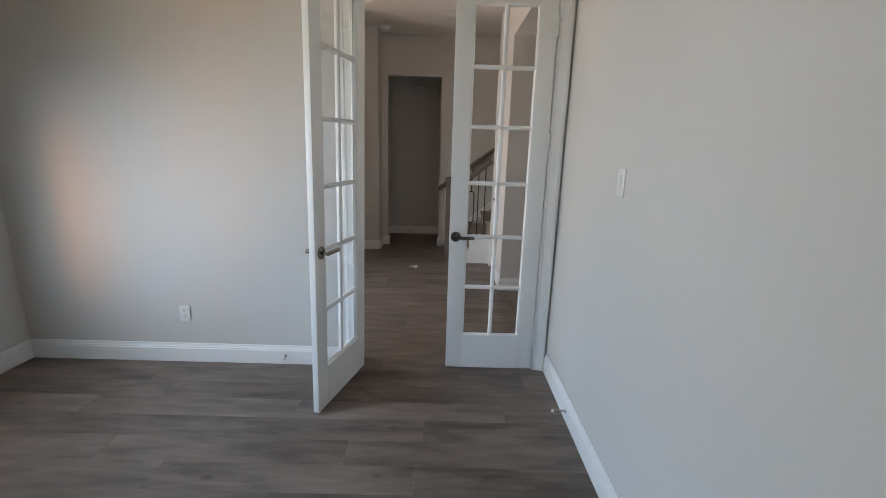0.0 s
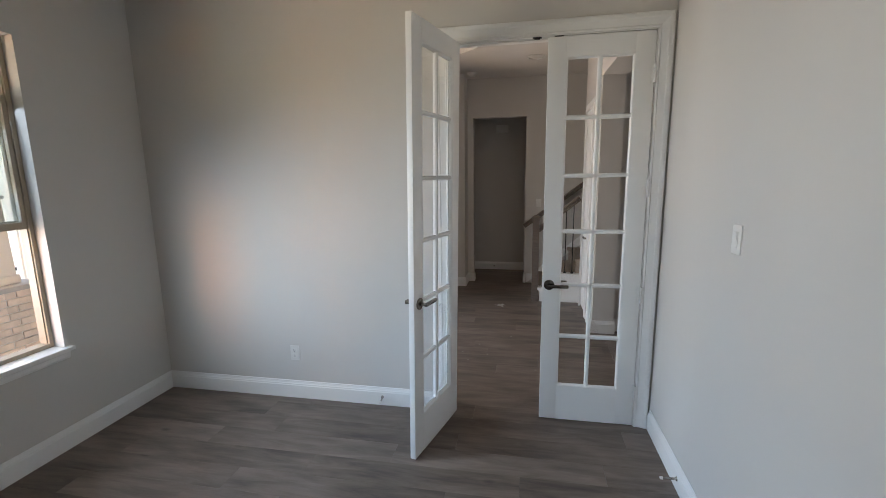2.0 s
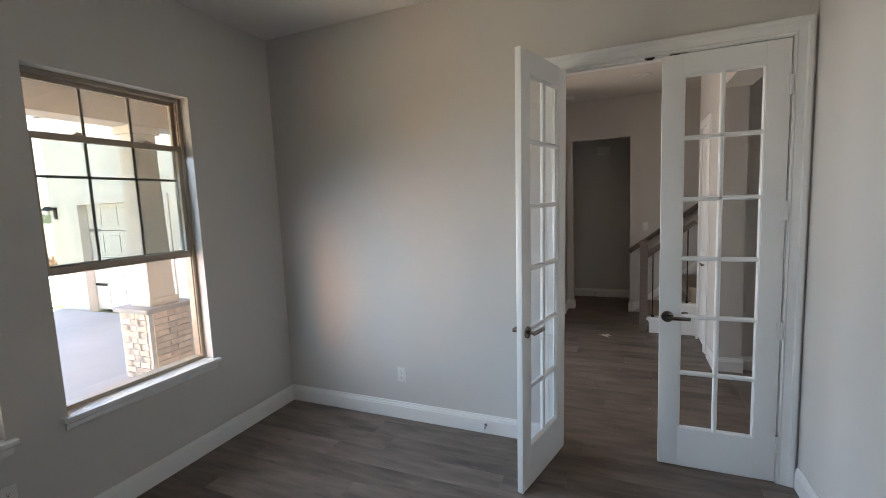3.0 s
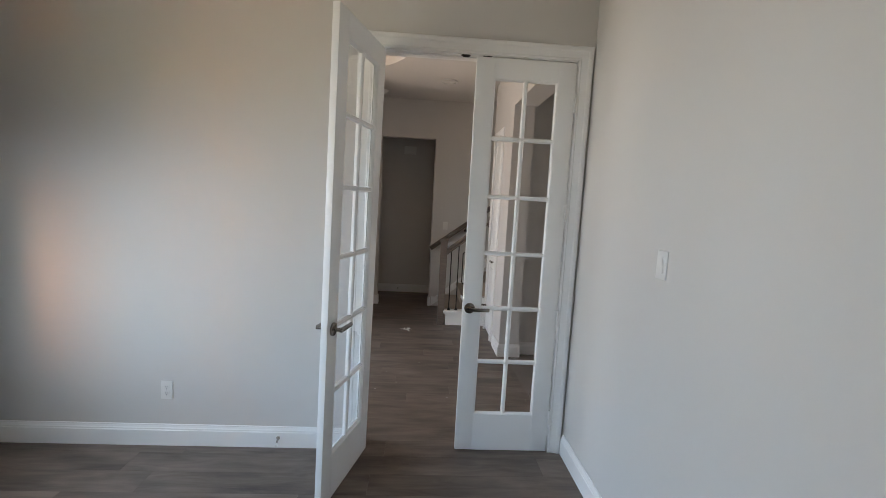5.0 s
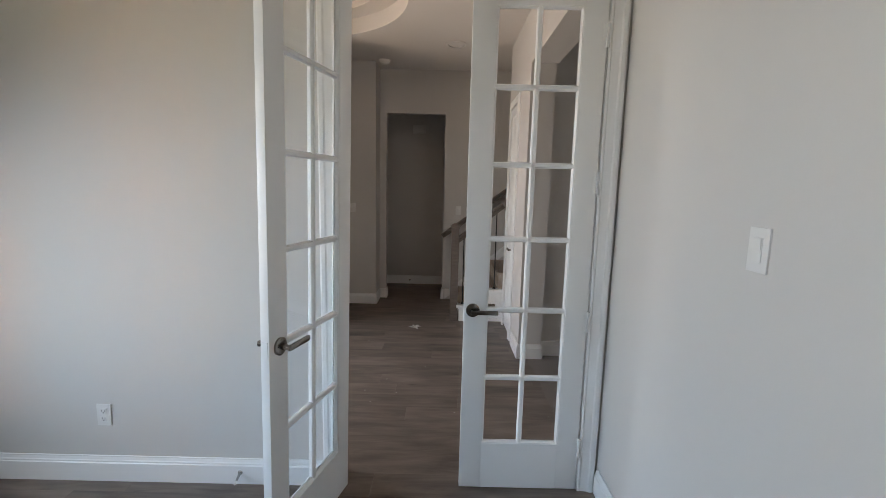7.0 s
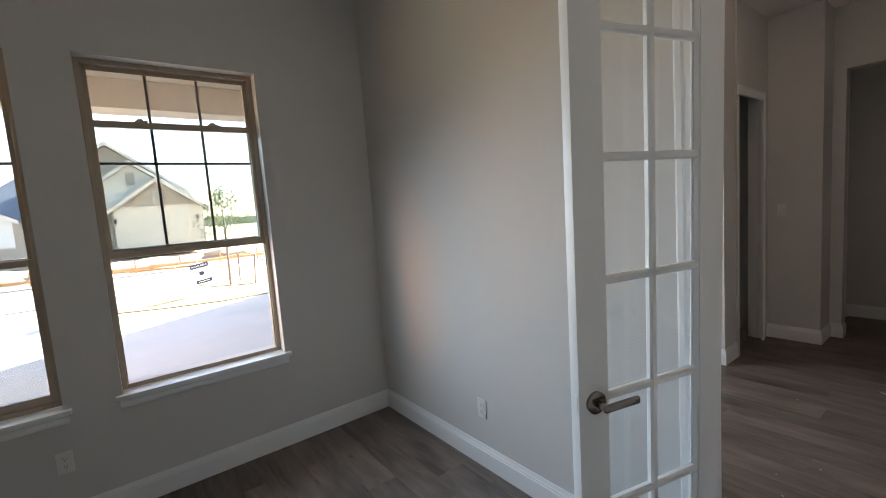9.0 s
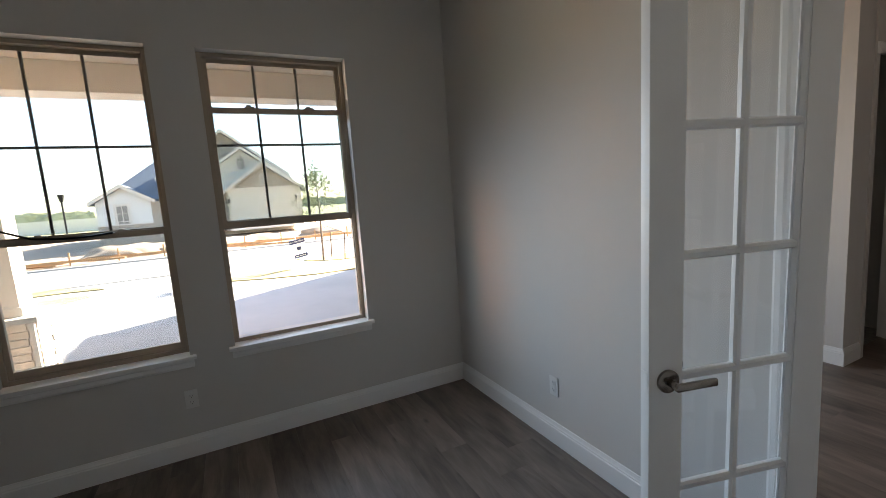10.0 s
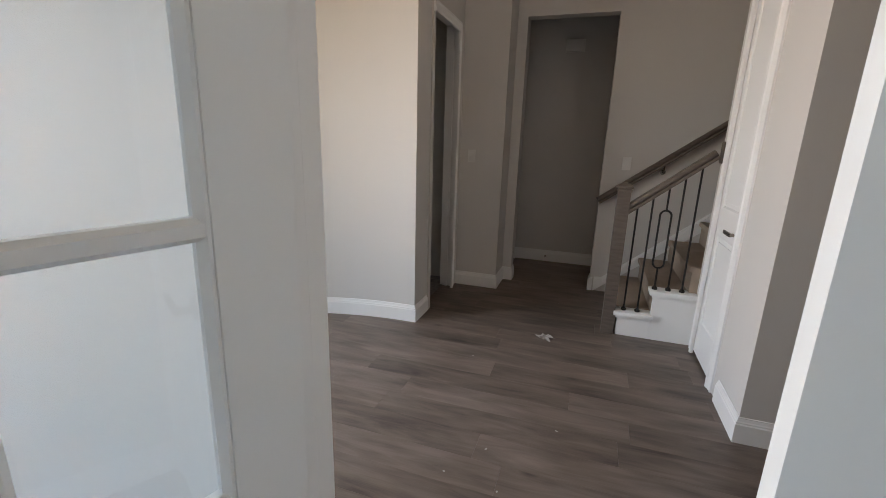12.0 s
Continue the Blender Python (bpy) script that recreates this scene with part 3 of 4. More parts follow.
# ---- windows ----
def window(k, y0, y1, raised):
    """Two-part sash window seen from the room, at the outer side of the wall; local x runs along the wall, y outwards."""
    w, h = y1 - y0, WZ1 - WZ0
    win = thing("window_%d" % k, Matrix.Translation((WX, y0, WZ0)) @ Matrix.Rotation(radians(90), 4, "Z"), "tan vinyl single-hung window with grilles, " + ("lower sash raised" if raised else "lower sash closed"), "window", "", "structure")
    d0, d1 = 0.075, 0.15
    f = 0.025
    part("window_frame", boxes((0, f, d0, d1, 0, h), (w - f, w, d0, d1, 0, h), (f, w - f, d0, d1, h - f, h), (f, w - f, d0, d1, 0, f), bevel=0.003), VINYL, win, "tan vinyl frame")
    for x in (f, w - f - 0.006):
        part("track", boxes((x, x + 0.006, d0 + 0.012, d0 + 0.02, f, h - f)), VINYL, win)
    mid = 0.765
    # upper sash, fixed, in the outer track
    u0, u1, yo = mid - 0.015, h - f, 0.118
    b = 0.024
    up = part("upper_sash", boxes((f, f + b, yo, yo + 0.025, u0, u1), (w - f - b, w - f, yo, yo + 0.025, u0, u1), (f + b, w - f - b, yo, yo + 0.025, u1 - b, u1), (f + b, w - f - b, yo, yo + 0.025, u0, u0 + 0.035), bevel=0.002), VINYL, win)
    gx0, gx1, gz0, gz1 = f + b, w - f - b, u0 + 0.035, u1 - b
    for i in (1, 2):
        x = gx0 + (gx1 - gx0) * i / 3
        part("grille_bar", boxes((x - 0.0075, x + 0.0075, yo + 0.008, yo + 0.017, gz0, gz1), bevel=0.002), MUNTIN, up, "dark bronze grille bar")
    zc = (gz0 + gz1) / 2 - 0.01
    part("grille_bar", boxes((gx0, gx1, yo + 0.0075, yo + 0.0175, zc - 0.0075, zc + 0.0075), bevel=0.002), MUNTIN, up, "dark bronze grille bar")
    for y in (yo + 0.0035, yo + 0.0185):
        g = part("glass_pane", boxes((gx0, gx1, y, y + 0.003, gz0, gz1)), PANE, up, "window glass of the double glazing")
        g.visible_shadow = False
    # lower sash in the inner track
    l0 = (mid - 0.03) if raised else f
    lh = mid - f + 0.012
    l1, yi = l0 + lh, 0.086
    lo = part("lower_sash", boxes((f, f + b, yi, yi + 0.026, l0, l1), (w - f - b, w - f, yi, yi + 0.026, l0, l1), (f + b, w - f - b, yi, yi + 0.026, l1 - 0.035, l1), (f + b, w - f - b, yi, yi + 0.026, l0, l0 + 0.042), bevel=0.002), VINYL, win)
    for y in (yi + 0.005, yi + 0.018):
        g = part("glass_pane", boxes((f + b, w - f - b, y, y + 0.003, l0 + 0.042, l1 - 0.035)), PANE, lo, "window glass of the double glazing")
        g.visible_shadow = False
    for x in (w * 0.3, w * 0.72):
        bm = boxes((x - 0.03, x + 0.03, yi - 0.006, yi + 0.02, l1, l1 + 0.008), (x - 0.02, x + 0.008, yi - 0.01, yi + 0.012, l1 + 0.008, l1 + 0.016), bevel=0.002)
        part("sash_lock", bm, VINYL, lo, "tan cam lock", True)
    part("finger_rail", boxes((w * 0.2, w * 0.8, yi - 0.010, yi, l0 + 0.006, l0 + 0.012), bevel=0.002), VINYL, lo)
    # stool and apron
    part("window_sill", boxes((-0.034, w + 0.034, -0.040, 0, -0.022, 0.0), (0.001, w - 0.001, 0, d0 + 0.002, -0.022, 0.0), bevel=0.003), TRIM, win, "white painted stool", True)
    apr = [(0, 0), (0.022, 0), (0.022, -0.010), (0.016, -0.016), (0.014, -0.040), (0.009, -0.052), (0, -0.052)]
    part("apron", sweep(bmesh.new(), [(a, b2 - 0.0225) for a, b2 in apr], [(w + 0.018, 0, 0), (-0.018, 0, 0)], (0, 0, 1)), TRIM, win, "white moulded apron")
    return win


window(1, *WIN[0], False)
window(2, *WIN[1], True)


# dark strap hanging over the closed window's meeting rail
bm = bmesh.new()
pts = [(WX - 0.078, WIN[0][0] + 0.036 + 0.55 * t, 1.50 - 0.085 * min(1, t / 0.35) - 0.012 * math.sin(math.pi * max(0, t - 0.35) / 0.65)) for t in [i / 14 for i in range(15)]]
for p, q in zip(pts, pts[1:]):
    rod(bm, p, q, 0.006, 8)
ob = solid("window_strap", bm, IRON, "thin black strap draped along the window rail", "strap", "thing", "", True)
del ob["kind"]


# ---- outlets and switches ----
def outlet(m, label):
    ob = thing("wall_outlet", m, label, "outlet", "wall outlets")
    part("cover_plate", boxes((-0.035, 0.035, -0.006, 0, -0.057, 0.057), bevel=0.0025), PLASTIC, ob, "", True)
    for z in (-0.02, 0.02):
        p = part("socket", boxes((-0.017, 0.017, -0.0085, -0.006, z - 0.0145, z + 0.0145), bevel=0.002), PLASTIC, ob, "", True)
        bm = boxes((-0.0075, -0.0055, -0.0092, -0.0084, z - 0.001, z + 0.008), (0.0055, 0.0075, -0.0092, -0.0084, z - 0.001, z + 0.006))
        rod(bm, (0, -0.0084, z - 0.0075), (0, -0.0092, z - 0.0075), 0.0028, 10)
        part("slot", bm, DARKHOLE, p)
    return ob


def switch(m, label):
    ob = thing("light_switch", m, label, "light switch", "light switches")
    part("cover_plate", boxes((-0.036, 0.036, -0.006, 0, -0.058, 0.058), bevel=0.0025), PLASTIC, ob, "", True)
    bm = boxes((-0.016, 0.016, -0.009, -0.006, -0.033, 0.033), bevel=0.002)
    box(bm, -0.0145, 0.0145, -0.012, -0.009, 0.0, 0.031, bevel=0.0012)
    part("rocker", bm, PLASTIC, ob, "white rocker", True)


outlet(pose(-1.241, WY, 0.357), "white duplex outlet low on the wall")
outlet(pose(WX, 2.113, 0.365, 0, 0, 90), "white duplex outlet under the windows")
outlet(pose(RX, 2.29, 0.42, 0, 0, -90), "white duplex outlet low on the plain wall")
oa = math.acos((-1.62 - CX) / CR)
outlet(pose(CX + CR * math.cos(oa), CY + CR * math.sin(oa), 0.325, 0, 0, math.degrees(oa) - 90), "white duplex outlet on the curved wall")
switch(pose(RX, 3.08, 1.385, 0, 0, -90), "white rocker light switch beside the double doors")
switch(pose(0.645, 7.835, 1.233), "white rocker light switch above the stair rail")
switch(pose(-0.717, 7.50, 1.257), "white rocker light switch beside the side doorway")

# ---- hall fixtures ----
ob = thing("door_chime", pose(0.05, HB, 2.415), "white box door chime high on the hall end wall", "door chime")
part("cover", boxes((-0.095, 0.095, -0.045, 0, -0.06, 0.06), bevel=0.006), PLASTIC, ob, "", True)
part("back_plate", boxes((-0.1, 0.1, -0.004, -0.0005, -0.065, 0.065)), PLASTIC, ob)
door_stop(-0.07, HB - 0.016, 0.065, 0)
ob = thing("smoke_detector", pose(-0.31, 7.46, H), "white round smoke detector on the foyer ceiling", "smoke detector")
part("base", rod(bmesh.new(), (0, 0, 0), (0, 0, -0.016), 0.068, 40), PLASTIC, ob, "", True)
part("cover", rod(bmesh.new(), (0, 0, -0.044), (0, 0, -0.016), 0.042, 40, 0.062), PLASTIC, ob, "", True)
part("grille", rod(bmesh.new(), (0, 0, -0.05), (0, 0, -0.044), 0.02, 24), PLASTIC, ob, "", True)
ob = thing("recessed_light", pose(0.54, 6.81, H), "white recessed ceiling light, switched off", "ceiling light")
bm = bmesh.new()
sweep(bm, [(0, 0), (0.024, -0.004), (0.024, -0.010), (0, -0.014)], [(0.085 * math.cos(a * math.pi / 20), 0.085 * math.sin(a * math.pi / 20), 0) for a in range(40)][::-1], (0, 0, 1), True)
part("trim_ring", bm, PLASTIC, ob, "", True)
part("lens", rod(bmesh.new(), (0, 0, -0.001), (0, 0, -0.006), 0.08, 40), PLASTIC, ob, "", True)
ob = thing("strike_plate", pose(-0.897, D1Y1 - 0.0201, 0.905), "dark metal strike plate on the side doorway jamb", "strike plate")
part("plate", boxes((-0.016, 0.016, -0.002, 0, -0.029, 0.029)), NICKEL, ob)


# ---- panel doors ----
def panel_door(m, w, h, label, knob_x):
    """Two-panel moulded door, hung at local x = 0, face towards local -y."""
    ob = thing("panel_door", m, label, "door")
    part("slab", boxes((0, w, 0.006, 0.036, 0, h), bevel=0.002), DOORW, ob)
    st = 0.105
    rows = [(0.22, 0.84), (1.0, h - 0.13)]
    part("face_frame", boxes((0, st, 0, 0.006, 0, h), (w - st, w, 0, 0.006, 0, h), (st, w - st, 0, 0.006, 0, rows[0][0]), (st, w - st, 0, 0.006, rows[0][1], rows[1][0]), (st, w - st, 0, 0.006, rows[1][1], h)), DOORW, ob)
    for z0, z1 in rows:
        bm = sweep(bmesh.new(), [(0, 0), (0, 0.006), (0.012, 0.0075), (0.022, 0.0015), (0.022, 0)], [(st, 0.006, z0), (w - st, 0.006, z0), (w - st, 0.006, z1), (st, 0.006, z1)], (0, -1, 0), True)
        part("panel_moulding", bm, DOORW, ob)
        part("raised_panel", boxes((st + 0.045, w - st - 0.045, 0.0015, 0.008, z0 + 0.045, z1 - 0.045), bevel=0.004), DOORW, ob)
    s = 1 if knob_x < w / 2 else -1
    bm = rod(bmesh.new(), (knob_x, 0, 0.905), (knob_x, -0.010, 0.905), 0.031, 28, 0.027)
    rose = part("rose", bm, NICKEL, ob, "round satin nickel rose", True)
    bm = rod(bmesh.new(), (knob_x, -0.010, 0.905), (knob_x, -0.05, 0.905), 0.010, 16)
    xa = knob_x + s * 0.115
    box(bm, min(knob_x - s * 0.01, xa), max(knob_x - s * 0.01, xa), -0.052, -0.040, 0.894, 0.916, bevel=0.004)
    part("lever_handle", bm, NICKEL, rose, "satin nickel lever", True)
    for z in (0.2, 1.15, h - 0.2):
        hx = w if s > 0 else 0
        part("hinge", rod(bmesh.new(), (hx, -0.004, z - 0.045), (hx, -0.004, z + 0.045), 0.006, 10), NICKEL, ob, "", True)
    return ob


panel_door(pose(KX + 0.004, KY1 - 0.014, 0.022, 0, 0, -90), KY1 - KY0 - 0.028, KZ - 0.036, "white two-panel closet door, closed, beside the stairs", KY1 - KY0 - 0.028 - 0.06)
panel_door(pose(-0.535, 8.046, 0.015, 0, 0, 90), 0.535, 2.40, "white two-panel hall door, closed", 0.06)
panel_door(pose(-1.02, D1Y0 + 0.02, 0.015, 0, 0, 172), 0.62, D1Z - 0.04, "white panel door standing open into a dim side room", 0.56)

# ---- stairs ----
RISE, RUN, SX, SY0, SY1 = 0.19, 0.224, 0.647, 6.842, 7.835
st = thing("staircase", pose(SX, SY0, 0), "carpeted staircase with white painted stringer and nosings", "stairs")
NS = 13
for i in range(NS):
    x0 = i * RUN
    bm = bmesh.new()
    box(bm, x0, (i + 1) * RUN + 0.02, 0.03, SY1 - SY0 - 0.02, i * RISE, (i + 1) * RISE, bevel=0.012)
    box(bm, x0 - 0.022, x0 + 0.03, 0.03, SY1 - SY0 - 0.02, (i + 1) * RISE - 0.04, (i + 1) * RISE + 0.004, bevel=0.014)
    part("carpeted_step", bm, CARPET, st, "beige carpeted step", True)
for i in range(2):
    x0, x1 = i * RUN, KX - SX if i else RUN
    part("stringer_panel", boxes((x0, x1, -0.012, 0.03, 0.001, (i + 1) * RISE - 0.03), bevel=0.002), TRIM, st, "white painted stringer")
    part("tread_cap", boxes((x0 - 0.03, x1 + (0.012 if not i else -0.003), -0.045, 0.085, (i + 1) * RISE - 0.03, (i + 1) * RISE + 0.004), bevel=0.006), TRIM, st, "white tread return", True)
    part("cove", boxes((x0 - 0.012, x1 - 0.004, -0.026, -0.012, (i + 1) * RISE - 0.05, (i + 1) * RISE - 0.03), bevel=0.004), TRIM, st)
bm = bmesh.new()
sk = [(-0.165, 0.0), (3.2, (3.2 + 0.02) / RUN * RISE - 0.1), (3.2, (3.2 + 0.02) / RUN * RISE + 0.18), (-0.10, 0.145), (-0.165, 0.145)]
f0 = [bm.verts.new((x, SY1 - SY0 - 0.016, z)) for x, z in sk]
f1 = [bm.verts.new((x, SY1 - SY0, z)) for x, z in sk]
bm.faces.new(f0)
bm.faces.new(f1[::-1])
for i in range(5):
    bm.faces.new((f0[i], f1[i], f1[(i + 1) % 5], f0[(i + 1) % 5]))
bmesh.ops.recalc_face_normals(bm, faces=bm.faces[:])
part("skirt_board", bm, TRIM, st, "white skirt board along the wall")
bm = sweep(bmesh.new(), [(0, 0), (0, 0.009), (0.02, 0.007), (0.026, 0)], [(3.2, SY1 - SY0 - 0.016, sk[2][1] - 0.026), (-0.10, SY1 - SY0 - 0.016, 0.119)], (0, -1, 0))
part("skirt_cap", bm, TRIM, st)

BALY = 6.862
nw = thing("newel_post", pose(0.586, BALY, 0), "grey-brown stained square newel post at the stair foot", "newel post")
part("post", boxes((-0.043, 0.043, -0.043, 0.043, 0, 1.10), bevel=0.003), RAILWOOD, nw)
part("collar", boxes((-0.049, 0.049, -0.049, 0.049, 1.075, 1.092), bevel=0.004), RAILWOOD, nw)
bm = boxes((-0.056, 0.056, -0.056, 0.056, 1.10, 1.116), bevel=0.004)
bmesh.ops.create_cone(bm, cap_ends=True, segments=4, radius1=0.072, radius2=0.02, depth=0.024, matrix=Matrix.Translation((0, 0, 1.128)) @ pose(0, 0, 0, 0, 0, 45))
part("cap", bm, RAILWOOD, nw, "bevelled post cap")
RAILP = [(-0.030, 0.0), (0.030, 0.0), (0.030, 0.012), (0.022, 0.022), (0.034, 0.034), (0.034, 0.050), (0.022, 0.062), (-0.022, 0.062), (-0.034, 0.050), (-0.034, 0.034), (-0.022, 0.022), (-0.030, 0.012)]


def rail_sweep(x0, z0, x1, z1, y):
    d = Vector((x1 - x0, 0, z1 - z0)).normalized()
    up = Vector((0, 1, 0)).cross(d) * -1
    return sweep(bmesh.new(), RAILP, [(x0, y, z0), (x1, y, z1)], up if up.z > 0 else -up)


def rail_z(x):
    return 1.003 + (x - 0.692) * 0.81


hr = thing("handrail", pose(0, 0, 0), "grey-brown stained stair handrail on iron balusters", "handrail")
part("rail", rail_sweep(0.629, rail_z(0.629) - 0.035, KX - 0.012, rail_z(KX) - 0.045, BALY), RAILWOOD, hr)
part("rosette", boxes((KX - 0.014, KX - 0.001, BALY - 0.045, BALY + 0.014, rail_z(KX) - 0.08, rail_z(KX) + 0.06), bevel=0.008), RAILWOOD, hr, "oval wall rosette", True)
wr = thing("wall_handrail", pose(0, 0, 0), "grey-brown stained handrail fixed along the stair wall", "handrail")
part("rail", rail_sweep(0.455, 0.865, 3.0, 0.865 + 2.545 * 0.74, 7.77), RAILWOOD, wr)
for x in (0.95, 1.9, 2.8):
    z = 0.865 + (x - 0.455) * 0.74
    bm = rod(bmesh.new(), (x, 7.77, z), (x, 7.79, z - 0.05), 0.007)
    rod(bm, (x, 7.79, z - 0.05), (x, 7.835, z - 0.06), 0.007)
    rod(bm, (x, 7.827, z - 0.06), (x, 7.835, z - 0.06), 0.022, 20)
    part("bracket", bm, NICKEL, wr, "", True)


def baluster(x, z0, ring):
    ob = thing("baluster", pose(x, BALY, z0), "thin black iron baluster" + (" with a long oval ring" if ring else ""), "baluster", "stair balusters")
    top = rail_z(x) - z0 - 0.03
    r = 0.0068
    bm = bmesh.new()
    if ring:
        za, zb, hw = 0.16, top - 0.16, 0.036
        rod(bm, (0, 0, 0), (0, 0, za), r)
        rod(bm, (0, 0, zb), (0, 0, top), r)
        loop = []
        for i in range(13):
            a = math.pi + math.pi * i / 12
            loop.append((hw * math.cos(a), 0, za + hw + hw * math.sin(a)))
        for i in range(13):
            a = math.pi * i / 12
            loop.append((hw * math.cos(a), 0, zb - hw + hw * math.sin(a)))
        oct8 = [(r * math.cos(i * math.pi / 4), r * math.sin(i * math.pi / 4)) for i in range(8)]
        sweep(bm, oct8, loop, (0, 1, 0), True)
    else:
        rod(bm, (0, 0, 0), (0, 0, top), r)
    part("bar", bm, IRON, ob, "", True)
    bm = rod(bmesh.new(), (0, 0, 0), (0, 0, 0.012), 0.019, 16)
    rod(bm, (0, 0, 0.012), (0, 0, 0.026), 0.017, 16, 0.009)
    part("shoe", bm, IRON, ob, "black iron shoe", True)


for x, z, ring in ((0.687, RISE + 0.004, False), (0.781, RISE + 0.004, False), (0.873, 2 * RISE + 0.004, True), (0.962, 2 * RISE + 0.004, False), (1.051, 2 * RISE + 0.004, False)):
    baluster(x, z, ring)

# ---- litter on the foyer floor ----
rng = random.Random(5)
bm = bmesh.new()
ctr = bm.verts.new((0, 0, 0.014))
rim = []
for i in range(14):
    a = 2 * math.pi * i / 14
    r = 0.036 + 0.038 * (i % 3 == 0) + rng.uniform(-0.012, 0.02)
    rim.append(bm.verts.new((r * math.cos(a), r * math.sin(a) * 0.75, rng.uniform(0.001, 0.020))))
for i in range(14):
    bm.faces.new((ctr, rim[i], rim[(i + 1) % 14]))
bmesh.ops.subdivide_edges(bm, edges=bm.edges[:], cuts=1, use_grid_fill=True)
for v in bm.verts:
    v.co.z = max(0.001, v.co.z + rng.uniform(-0.006, 0.008))
r = bmesh.ops.solidify(bm, geom=bm.faces[:], thickness=0.0008)
ob = solid("crumpled_paper", bm, PAPER, "torn scrap of crumpled white paper on the floor", "paper scrap", "thing")
del ob["kind"]
ob.location = (0.148, 6.55, 0.001)
for i, (x, y) in enumerate(((-0.27, 6.10), (0.02, 5.25), (-0.12, 5.05), (0.12, 5.02), (0.32, 5.50), (-0.05, 4.88), (0.55, 4.75))):
    bm = boxes((-0.005, 0.005, -0.003, 0.003, 0, 0.002))
    for v in bm.verts:
        v.co.x += rng.uniform(-0.003, 0.003)
    ob = solid("debris_chip", bm, PAPER, "tiny white plaster chip on the floor", "debris", "thing", "plaster chips")
    del ob["kind"]
    ob.location = (x, y, 0.0008)
    ob.rotation_euler = (0, 0, rng.uniform(0, 3))

# ---- outside: porch, garage wing, street, houses ----
GZ = -0.22


def sheet(name, x0, x1, y0, y1, z, mat, label, cat, thick=0.1):
    return solid(name, boxes((x0, x1, y0, y1, z - thick, z)), mat, label, cat)


bm = bmesh.new()
bmesh.ops.create_grid(bm, x_segments=2, y_segments=2, size=1500, matrix=Matrix.Translation((0, 0, GZ - 0.06)))
solid("ground", bm, FIELD, "meadow and open land to the horizon", "ground")
sheet("pavement_drive", -11.6, -4.7, -3.2, 6.3, GZ, CONCRETE, "pale concrete driveway", "pavement")
sheet("pavement_walk", -13.2, -11.6, -40, 30, GZ, CONCRETE, "pale concrete walk and driveway apron", "pavement")


def lawn(name, pts, label):
    """Grass laid over the paving with the given outline."""
    bm = bmesh.new()
    lo = [bm.verts.new((x, y, GZ - 0.05)) for x, y in pts]
    hi = [bm.verts.new((x, y, GZ + 0.025)) for x, y in pts]
    bm.faces.new(hi)
    for i in range(len(pts)):
        bm.faces.new((lo[i], lo[(i + 1) % len(pts)], hi[(i + 1) % len(pts)], hi[i]))
    bmesh.ops.recalc_face_normals(bm, faces=bm.faces[:])
    return solid(name, bm, LAWN, label, "lawn")


lawn("lawn_front", [(-11.3, 30), (-10.85, 30), (-10.85, 6.0), (-9.9, 5.6), (-9.9, 4.2), (-10.2, 3.2), (-10.6, 2.4), (-11.0, 1.95), (-11.3, 2.2)], "dry yellow front lawn with a curved edge at the driveway")
lawn("lawn_front", [(-11.45, -40), (-9.9, -40), (-9.9, -1.5), (-10.2, -1.15), (-10.7, -0.75), (-11.2, -0.45), (-11.45, -0.7)], "dry yellow front lawn with a curved edge at the driveway")
lawn("lawn_strip", [(-13.2, 30), (-11.95, 30), (-11.95, 5.2), (-12.5, 4.5), (-13.2, 4.2)], "dry yellow grass strip along the street")
lawn("lawn_strip", [(-13.2, -40), (-12.3, -40), (-12.3, -1.2), (-12.1, -0.4), (-12.6, -0.6), (-13.2, -1.8)], "dry yellow grass strip along the street")
sheet("road", -19.0, -13.35, -80, 80, GZ - 0.03, ASPHALT, "pale concrete street", "road")
for x in (-13.35, -19.15):
    solid("kerb", boxes((x, x + 0.15, -80, 80, GZ - 0.1, GZ + 0.03), bevel=0.02), CONCRETE, "pale concrete kerb", "kerb")
sheet("ground_lot", -60, -19.15, -16, 40, GZ + 0.0, DIRT, "bare pale building lot", "ground")
sheet("porch_floor", -4.75, WX - 0.16, -3.2, 6.3, -0.06, CONCRETE, "concrete porch slab", "pavement", 0.25)
solid("porch_ceiling", boxes((-4.6, WX - 0.16, -3.2, 6.3, 2.86, 2.95)), SOFFIT, "tan painted porch ceiling", "ceiling")
solid("porch_beam", boxes((-4.55, -4.25, -3.2, 6.3, 2.60, 2.86), bevel=0.006), SOFFIT, "tan boxed porch beam", "beam")


